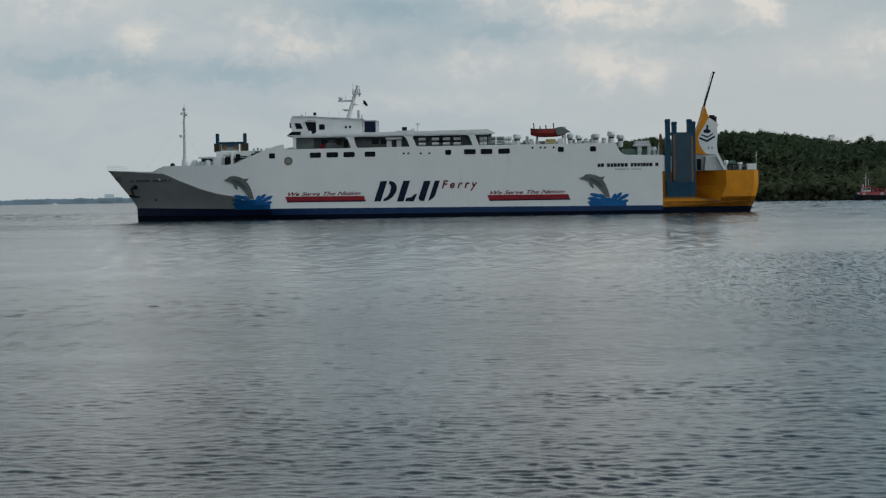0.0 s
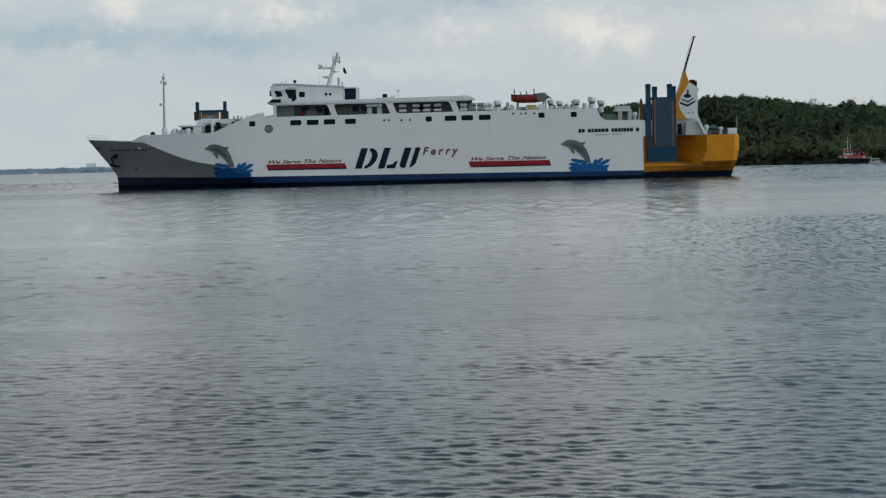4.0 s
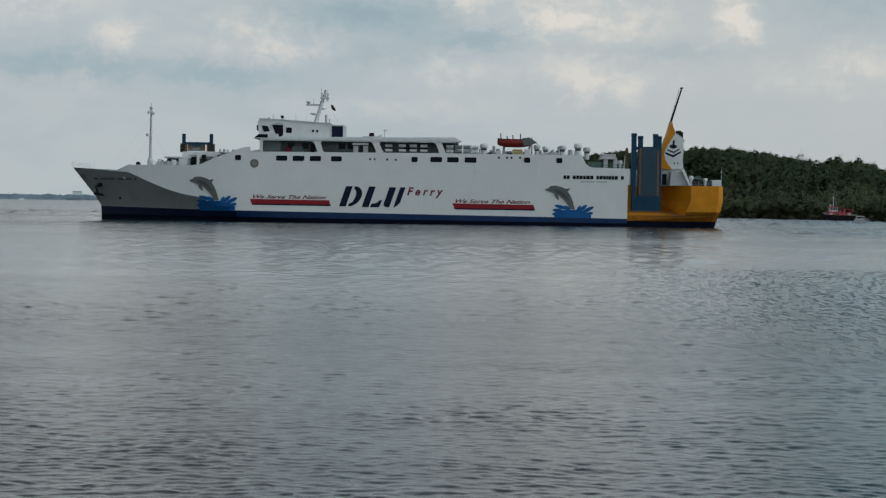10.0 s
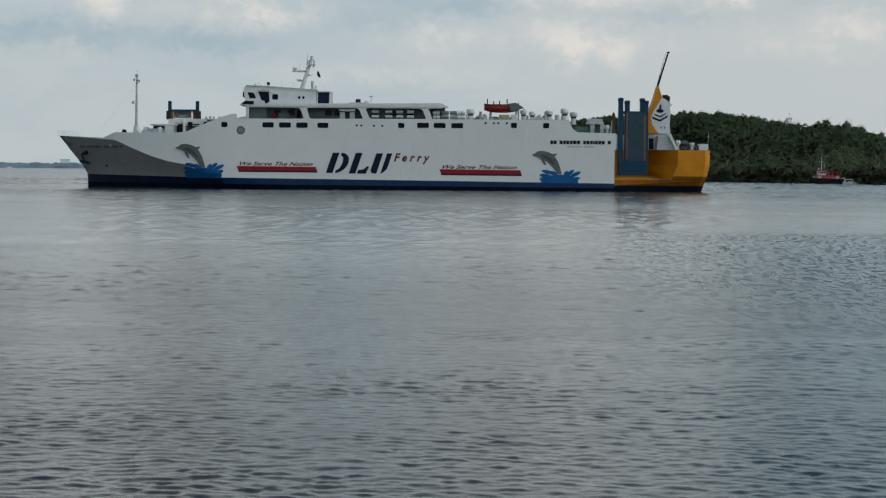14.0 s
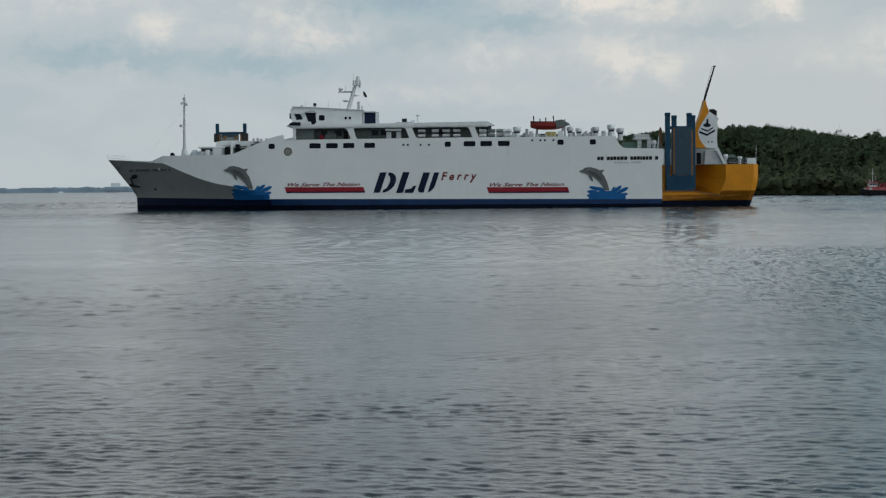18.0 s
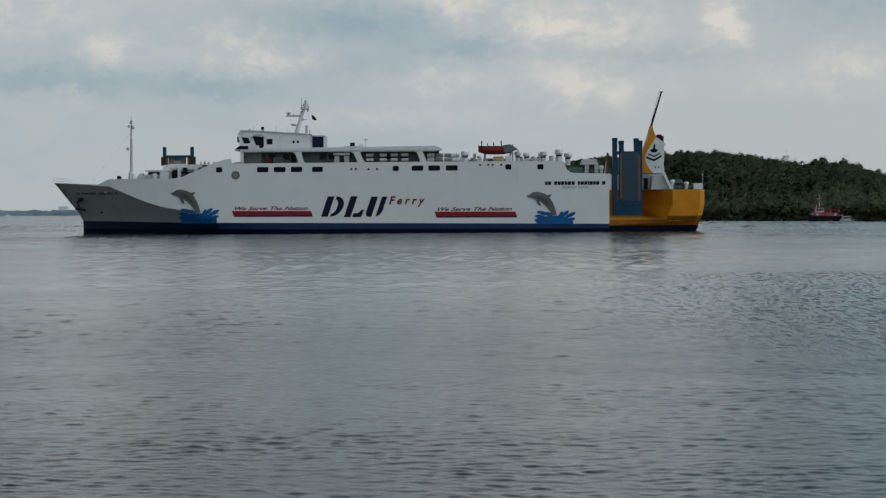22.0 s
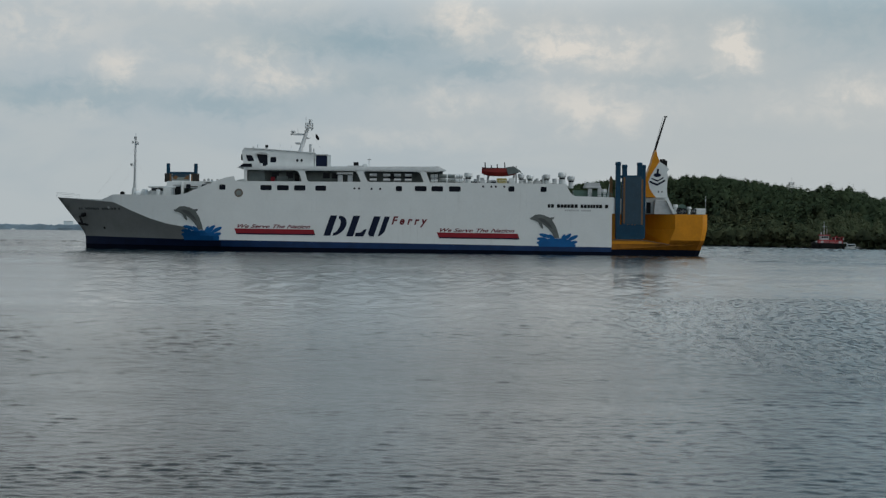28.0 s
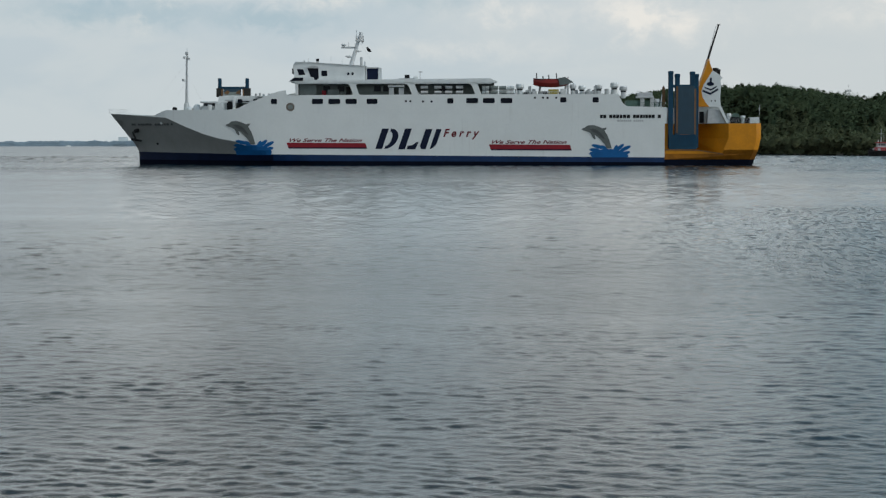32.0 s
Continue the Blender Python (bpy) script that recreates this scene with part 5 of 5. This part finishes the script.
def dolphin(ship, ox, oz):
    """A leaping dolphin painted over a blue splash, from its nose at (ox, oz)."""
    def at(pts):
        return [(ox + x, oz + z) for x, z in pts]

    # hull side bows inwards forward, so the painting follows the plating
    y = -half_breadth(ox + 4.5, 6.0) - 0.02 if ox < 0 else PORT
    dy = -0.12 if ox < 0 else 0.0
    body = paint("dolphin", at([(0, -0.25), (0.75, 0.05), (1.3, 0.5), (2.4, 0.62), (3.6, 0.35), (4.6, -0.1), (5.6, 0.05), (5.45, -0.35), (5.1, -0.6), (5.9, -1.9), (6.4, -3.3), (6.75, -4.6),
                                (5.6, -4.6), (5.2, -3.7), (4.4, -2.7), (3.5, -1.9), (2.9, -1.55), (3.2, -2.4), (2.95, -2.6), (2.4, -2.0), (2.05, -1.2), (1.2, -0.75), (0.4, -0.6)]), DOLPHIN, ship,
                 "grey painted dolphin", 0.075 - dy, y)
    flank = paint("dolphin_flank", at([(1.8, -0.35), (2.6, -0.15), (3.6, -0.55), (4.6, -1.5), (5.3, -2.6), (4.5, -2.2), (3.5, -1.4), (2.6, -0.95)]), BELLY, ship, "", 0.085 - dy, y)
    made = [body, flank]

    def petal(cx, cz, long, wide, turn):
        c, k = math.cos(radians(turn)), math.sin(radians(turn))
        return [(cx + long * math.cos(q) * c - wide * math.sin(q) * k, cz + long * math.cos(q) * k + wide * math.sin(q) * c) for q in [6.28319 * i / 16 for i in range(16)]]

    foot = -6.95 if ox < 0 else -6.55
    mound = [(2.3, foot), (2.1, -6.1), (2.1, -5.6), (2.5, -5.1), (3.2, -4.95), (4.2, -4.8), (5.5, -4.7), (7.0, -4.7), (8.2, -4.9), (9.2, -5.15), (10.0, -5.6), (10.4, -6.1), (10.3, foot)]
    splash = paint("splash", at(mound), BLUE, ship, "bright blue painted splash", 0.03 - dy, y)
    for i, q in enumerate( ((3.7, -4.15, 1.5, 0.42, -14), (2.9, -4.85, 1.15, 0.38, -2), (5.0, -4.45, 0.9, 0.45, -35), (8.5, -4.35, 1.15, 0.42, 40), (9.7, -4.6, 1.35, 0.42, 26), (7.6, -4.5, 0.8, 0.38, 62), (2.6, -5.6, 0.9, 0.35, 10), (10.0, -5.5, 0.8, 0.35, 8))):
        made.append(paint("splash_drop", at(petal(*q)), BLUE, splash, "", 0.036 + 0.005 * i - dy, y))
    if ox < 0:
        for i, ob in enumerate([splash] + made[2:] + made[:2]):
            wrap(ob, 0.05 + 0.006 * i)


def build_deck_gear(ship):
    boat = bmesh.new()
    rows = []
    for i in range(13):
        u = i / 12
        x = 21.9 + 7.6 * u
        b = 1.35 * math.sin(3.1416 * min(1, max(0.0, 0.06 + 0.88 * u))) ** 0.55
        keel = 17.35 + 0.55 * abs(2 * u - 1) ** 3
        top = 19.1 + 0.28 * abs(2 * u - 1) ** 2
        rows.append([boat.verts.new((x, -9 + b * s * f, z)) for s, f, z in ((-1, 1, top), (-1, 0.95, 0.5 * top + 0.5 * keel), (-1, 0.5, keel + 0.12), (0, 0, keel), (1, 0.5, keel + 0.12), (1, 0.95, 0.5 * top + 0.5 * keel), (1, 1, top))])
    for p, q in zip(rows, rows[1:]):
        for j in range(6):
            boat.faces.new((p[j], q[j], q[j + 1], p[j + 1]))
        boat.faces.new((p[0], p[6], q[6], q[0]))
    lb = part("lifeboat", boat, BOAT, ship, "red lifeboat in its davits")
    part("gunwale", cube(22.0, 29.4, -10.3, -7.7, 19.1, 19.22, bevel=0.03), DARK, lb)
    part("boat_cover", plate([(27.7, 17.7), (27.3, 19.35), (28.9, 19.6), (30.7, 18.45), (29.5, 18.0)], -10.45, -10.3), INNER, lb, "dark grey canvas boat cover")
    for x, h in ((22.7, 20.5), (24.1, 19.9), (25.4, 20.1), (27.1, 20.5)):
        part("davit_arm", rod((x, -8.6, 19.0), (x - 0.1, -8.6, h), 0.12), BLACK, ship)
    for x in (22.9, 28.6):
        part("davit", plate([(x, 15.3), (x + 0.5, 15.3), (x + 0.9, 18.6), (x + 0.5, 18.9)], -7.6, -7.2), STEEL, ship)
    part("davit_post", cube(29.45, 29.75, -8.2, -7.9, 15.3, 19.7), STEEL, ship)
    part("davit_stay", rod((29.6, -8.5, 19.2), (31.5, -8.5, 17.6), 0.1), STEEL, ship)
    part("engine_cover", cube(25.2, 27.5, -10.2, -9.0, 15.3, 16.9, bevel=0.25), COVERYEL, ship, "deck engine under a faded yellow cover")
    part("deck_locker", cube(27.9, 29.2, -10.2, -9.0, 15.3, 17.0, bevel=0.15), WHITE2, ship)
    for i, (x, h, r) in enumerate(((18.9, 2.8, 0.75), (30.7, 2.7, 0.6), (32.7, 2.4, 0.65), (36.4, 2.6, 0.7), (39.9, 3.1, 0.75), (41.9, 2.7, 0.7))):
        z = 15.3 if x < 40.5 else 14.9
        vent = part("vent", mushroom(x, -8.5, z, h, r), MASTGREY if i % 2 else WHITE2, ship, "white mushroom vent")
        # dark band round the stem, below the cap
        part("vent_band", rod((x, -8.5, z + h * 0.5), (x, -8.5, z + h * 0.62), r * 0.86, n=14), DARK, vent)
    for x, h, r in ((21.1, 2.3, 0.33), (22.0, 1.7, 0.4), (34.3, 1.7, 0.35), (35.6, 2.3, 0.3), (38.2, 1.7, 0.5), (33.9, 1.2, 0.6)):
        part("deck_fitting", rod((x, -8.8, 15.3), (x, -8.8, 15.3 + h), r, n=10), STEEL, ship)
    part("raft_canister", rod((24.0, -9.7, 16.1), (25.1, -9.7, 16.1), 0.4, n=12), DARK, ship)
    part("railing", rail(bmesh.new(), [(14.0, -10.7, 15.4), (40.6, -10.7, 15.4)], 1.0, 1.9, 0.03), WHITE2, ship)
    # lockers, bollards and pipes between the vents
    rng = random.Random(4)
    for i in range(34):
        x = 14.5 + 26.0 * (i + rng.random() * 0.8) / 34
        y = -6.2 - 3.2 * rng.random()
        h = rng.uniform(0.5, 1.7)
        mat = rng.choice((STEEL, STEEL, INNER, MASTGREY, DARK, GREENP))
        if rng.random() < 0.5:
            w = rng.uniform(0.3, 0.7)
            part("deck_locker", cube(x - w, x + w, y - 0.4, y + 0.4, 15.3, 15.3 + h, bevel=0.06), mat, ship)
        else:
            part("deck_pipe", rod((x, y, 15.3), (x, y, 15.4 + h), rng.uniform(0.12, 0.35), n=10), mat, ship)
    # after well deck
    part("railing", rail(bmesh.new(), [(42.9, -10.8, 12.8), (50.8, -10.8, 12.8)], 1.1, 1.2, 0.04), GREENP, ship)
    part("well_house", cube(45.0, 48.6, -9.0, -4.0, 15.0, 15.5, bevel=0.08), MASTGREY, ship, "white shelter roof")
    part("well_house", cube(45.2, 48.4, -8.6, -4.4, 15.5, 16.2, bevel=0.15), STEEL, ship)
    for x in (45.7, 47.9):
        part("shelter_leg", cube(x, x + 0.9, -8.7, -7.9, 12.2, 15.0), MASTGREY, ship)
    part("vent", mushroom(49.4, -8.5, 12.2, 2.6, 0.45), WHITE2, ship)
    part("green_locker", cube(42.4, 45.0, -8.8, -6.0, 12.2, 14.4), GREENP, ship)
    part("canvas", cube(43.0, 50.0, -3.6, -3.2, 12.2, 14.6), GREENP, ship)
    # roof gear amidships
    part("roof_fan", cube(-6.9, -5.8, -6, -5, 19.1, 20.3, bevel=0.1), BLACK, ship)
    part("roof_box", cube(-8.2, -4.6, -6.5, -4.5, 19.0, 19.5, bevel=0.06), STEEL, ship)
    part("roof_box", cube(-4.9, -3.9, -6.4, -5.2, 19.1, 19.9, bevel=0.1), WHITE2, ship)
    part("weather_post", rod((-3.4, -6, 19.0), (-3.4, -6, 21.2), 0.07), STEEL, ship)
    part("weather_vane", cube(-3.8, -2.9, -6.05, -5.95, 20.8, 21.0), STEEL, ship)


def build_ferry():
    ship = tagged(new("ferry"), "white car ferry with grey bow and yellow stern afloat", "ferry")
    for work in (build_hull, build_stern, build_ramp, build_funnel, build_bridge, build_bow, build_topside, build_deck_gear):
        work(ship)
    flag = part("flag", plate([(0, 0.1), (0.45, 0), (0.95, -0.7), (1.15, -1.25), (0.6, -1.2), (0.1, -0.75)], -0.03, 0.03), BLACK, ship, "small dark signal flag")
    flag.location = (-15.9, -0.3, 26.7)
    return ship, flag


# ---- other craft and far things ----
def build_tug():
    root = tagged(new("tugboat"), "small black-hulled tug with red and white upperworks", "tugboat")
    bm = bmesh.new()
    deck, low = [], []
    for i in range(15):
        u = i / 14
        x = -7.2 + 14.4 * u
        b = 2.3 * min(1, math.sin(3.1416 * min(0.97, max(0.03, u))) * 1.6) ** 0.6
        z = 1.7 + 0.9 * max(0, 0.35 - u) * 2.0
        deck.append((x, b, z))
    rows = [[bm.verts.new((x, -b, z)), bm.verts.new((x * 0.96, -b * 0.85, -0.4)), bm.verts.new((x * 0.96, b * 0.85, -0.4)), bm.verts.new((x, b, z))] for x, b, z in deck]
    for p, q in zip(rows, rows[1:]):
        for j in range(3):
            bm.faces.new((p[j], q[j], q[j + 1], p[j + 1]))
        bm.faces.new((p[3], q[3], q[0], p[0]))
    bm.faces.new(rows[0])
    bm.faces.new(rows[-1])
    part("hull", bm, BLACK, root, "black steel hull")
    part("deckhouse", cube(-4.8, 4.6, -1.6, 1.6, 1.8, 3.4, bevel=0.1), TUGRED, root, "faded red deckhouse")
    wheel = part("wheelhouse", cube(-3.9, -0.8, -1.4, 1.4, 3.4, 5.0, bevel=0.12), MASTGREY, root, "white wheelhouse")
    for x in (-3.6, -2.7, -1.8):
        part("window", cube(x, x + 0.65, -1.46, -1.36, 4.1, 4.7), GLASS, wheel)
    part("wheelhouse_roof", cube(-4.4, -0.3, -1.8, 1.8, 5.0, 5.35), TUGRED, wheel)
    part("bulwark", plate([(-7.1, 1.6), (-7.3, 2.7), (-5.0, 2.25), (6.9, 1.95), (6.9, 1.6)], -2.2, -2.05), BLACK, root)
    part("awning", cube(-0.2, 5.0, -1.7, 1.7, 4.3, 4.45, bevel=0.04), TUGRED, root, "faded red awning")
    for x in (0.0, 1.7, 3.3, 4.8):
        part("awning_post", rod((x, -1.6, 3.4), (x, -1.6, 4.3), 0.06), WHITE2, root)
    for x, h in ((-5.6, 1.2), (5.2, 1.0), (6.1, 0.8)):
        part("bollard", rod((x, -1.2, 1.7), (x, -1.2, 1.8 + h), 0.25), WHITE2, root)
    part("lifebuoy", rod((-1.0, -1.72, 2.6), (-1.0, -1.64, 2.6), 0.35, n=14), BOAT, root, "orange lifebuoy")
    part("searchlight", rod((-3.6, -0.6, 5.3), (-3.6, -0.6, 6.2), 0.22), WHITE2, root)
    part("aerial", rod((-1.2, 0.6, 5.3), (-1.2, 0.6, 8.0), 0.06), WHITE2, root)
    for x in (-4.0, 2.9):
        part("house_panel", cube(x, x + 1.1, -1.66, -1.58, 2.0, 3.0), MASTGREY, root)
    part("funnel", rod((2.2, 0, 3.3), (2.2, 0, 4.9), 0.6, 0.5, 12), RED, root, "red funnel")
    part("deck_box", cube(0.6, 1.6, -1.3, -0.3, 3.4, 4.3), RED, root)
    part("deck_box", cube(3.2, 4.5, -1.3, 0.8, 3.4, 4.1), RED, root)
    mast = part("mast", rod((-2.4, 0, 5.2), (-2.4, 0, 10.4), 0.15, 0.07), WHITE2, root, "thin white mast")
    part("yard", rod((-3.3, 0, 8.6), (-1.5, 0, 8.6), 0.06), WHITE2, mast)
    part("railing", rail(bmesh.new(), [(-6.6, -1.2, 2.2), (-4.6, -2.1, 1.9), (5.6, -1.9, 1.7), (6.8, -0.6, 1.7)], 0.9, 1.2, 0.02), STEEL, root)
    for i in range(6):
        x = -5.2 + 2.0 * i
        part("tyre_fender", rod((x, -2.35, 0.9), (x, -2.15, 0.9), 0.42, n=10), BLACK, root)
    return root


def build_skiff():
    root = tagged(new("motorboat"), "low white motorboat lying at the wooded bank", "boat")
    bm = bmesh.new()
    slabxy(bm, [(-3.2, -0.9), (2.4, -0.9), (4.0, 0), (2.4, 0.9), (-3.2, 0.9)], -0.2, 0.9)
    part("hull", bm, WHITE2, root)
    part("cabin", cube(-2.6, 0.8, -0.7, 0.7, 0.9, 1.9, bevel=0.15), WHITE2, root)
    part("window", cube(-2.2, 0.5, -0.76, -0.68, 1.2, 1.6), GLASS, root)
    return root


def build_far_things():
    b = tagged(new("apartment_building"), "pale blocky building above the far tree line", "building")
    b.matrix_basis = Matrix.Translation(polar(-11.65, 3520, 0)) @ Matrix.Rotation(radians(11.65), 4, "Z")
    part("wall", cube(-9, 9, 0, 12, 0, 17.0), HAZEW, b)
    part("roof", cube(-9.5, 9.5, -0.5, 12.5, 17, 17.5), HAZEW, b)
    d = tagged(new("domed_building"), "small white domed building on the far shore", "building")
    d.location = polar(-13.72, 3520, 0)
    bm = bmesh.new()
    for i in range(5):
        a0, a1 = radians(18 * i), radians(18 * i + 18)
        tube(bm, (0, 0, 9.0 + 3.2 * math.sin(a0)), (0, 0, 9.0 + 3.2 * math.sin(a1)), 4.6 * math.cos(a0), max(0.05, 4.6 * math.cos(a1)), 14)
    part("dome", bm, WHITE2, d)
    part("wall", rod((0, 0, 0), (0, 0, 9.0), 4.6, n=14), HAZEW, d)
    for az, w, h, lab in ((-13.35, 5.0, 1.6, "white boat far off on the water"), (-12.6, 2.0, 1.2, "tiny dark boat far off on the water"), (-11.75, 14.0, 4.0, "dark barge moored at the far shore")):
        s = tagged(new("boat"), lab, "boat")
        s.matrix_basis = Matrix.Translation(polar(az, 3300, 0)) @ Matrix.Rotation(radians(-az), 4, "Z")
        part("hull", plate([(-w, h), (w, h), (w * 0.85, -0.3), (-w * 0.85, -0.3)], -2, 2), WHITE2 if w == 5.0 else HAZE, s)
        part("cabin", cube(-w * 0.3, w * 0.3, -1.2, 1.2, h, h + 1.2), WHITE2 if w == 5.0 else HAZE, s)
    g = tagged(new("lookout_tower"), "pale lookout tower on the wooded hilltop", "tower")
    g.matrix_basis = Matrix.Translation(polar(11.33, 860, 20.0))
    for x in (-1.2, 1.2):
        for y in (-1.2, 1.2):
            part("leg", rod((x, y, 0), (x * 0.7, y * 0.7, 9.0), 0.08), HAZEW, g)
    part("platform", cube(-1.2, 1.2, -1.2, 1.2, 9.0, 9.15), STEEL, g)
    part("railing", rail(bmesh.new(), [(-1.2, -1.2, 9.1), (1.2, -1.2, 9.1), (1.2, 1.2, 9.1), (-1.2, 1.2, 9.1), (-1.2, -1.2, 9.1)], 1.0, 0.8, 0.05), STEEL, g)
    for z in (2.0, 4.5, 7.0):
        k = 1.2 - 0.04 * z
        for y in (-k, k):
            part("brace", rod((-k, y, z), (k * 0.93, y * 0.93, z + 2.2), 0.05, n=5), HAZEW, g)
    part("aerial", rod((0.2, 0, 10.8), (0.2, 0, 12.6), 0.06), STEEL, g)


water_ob = build_water()
clouds = build_backdrop()
build_hill()
build_far_shore()
build_woods()
build_shore_trees()
build_bank_clutter()
build_far_things()
ferry, ferry_flag = build_ferry()
tug = build_tug()
skiff = build_skiff()
skiff.location = (160.6, 681.0, 0)


def motions():
    walk(ferry, [(t, pose(-9.2 - 2.745 * t / 32, 406.0, 0)) for t in (0, 8, 16, 24, 32)])
    walk(tug, [(t, pose(152.3, 684.0, 0)) for t in (0, 16, 32)])
    walk(water_ob, [(t, pose(-0.35 * t, -0.25 * t, 0)) for t in (0, 16, 32)])
    walk(clouds, [(t, pose(0, 0, EYE[2], 0, 0, -0.47 * (t - 10) / 32)) for t in (0, 16, 32)])
    walk(ferry_flag, [(t, pose(-15.9, -0.3, 26.7, 0, 12 * math.sin(1.9 * t), 22 * math.sin(1.3 * t) - 8)) for t in np.arange(0, 32.1, 0.5)])


motions()
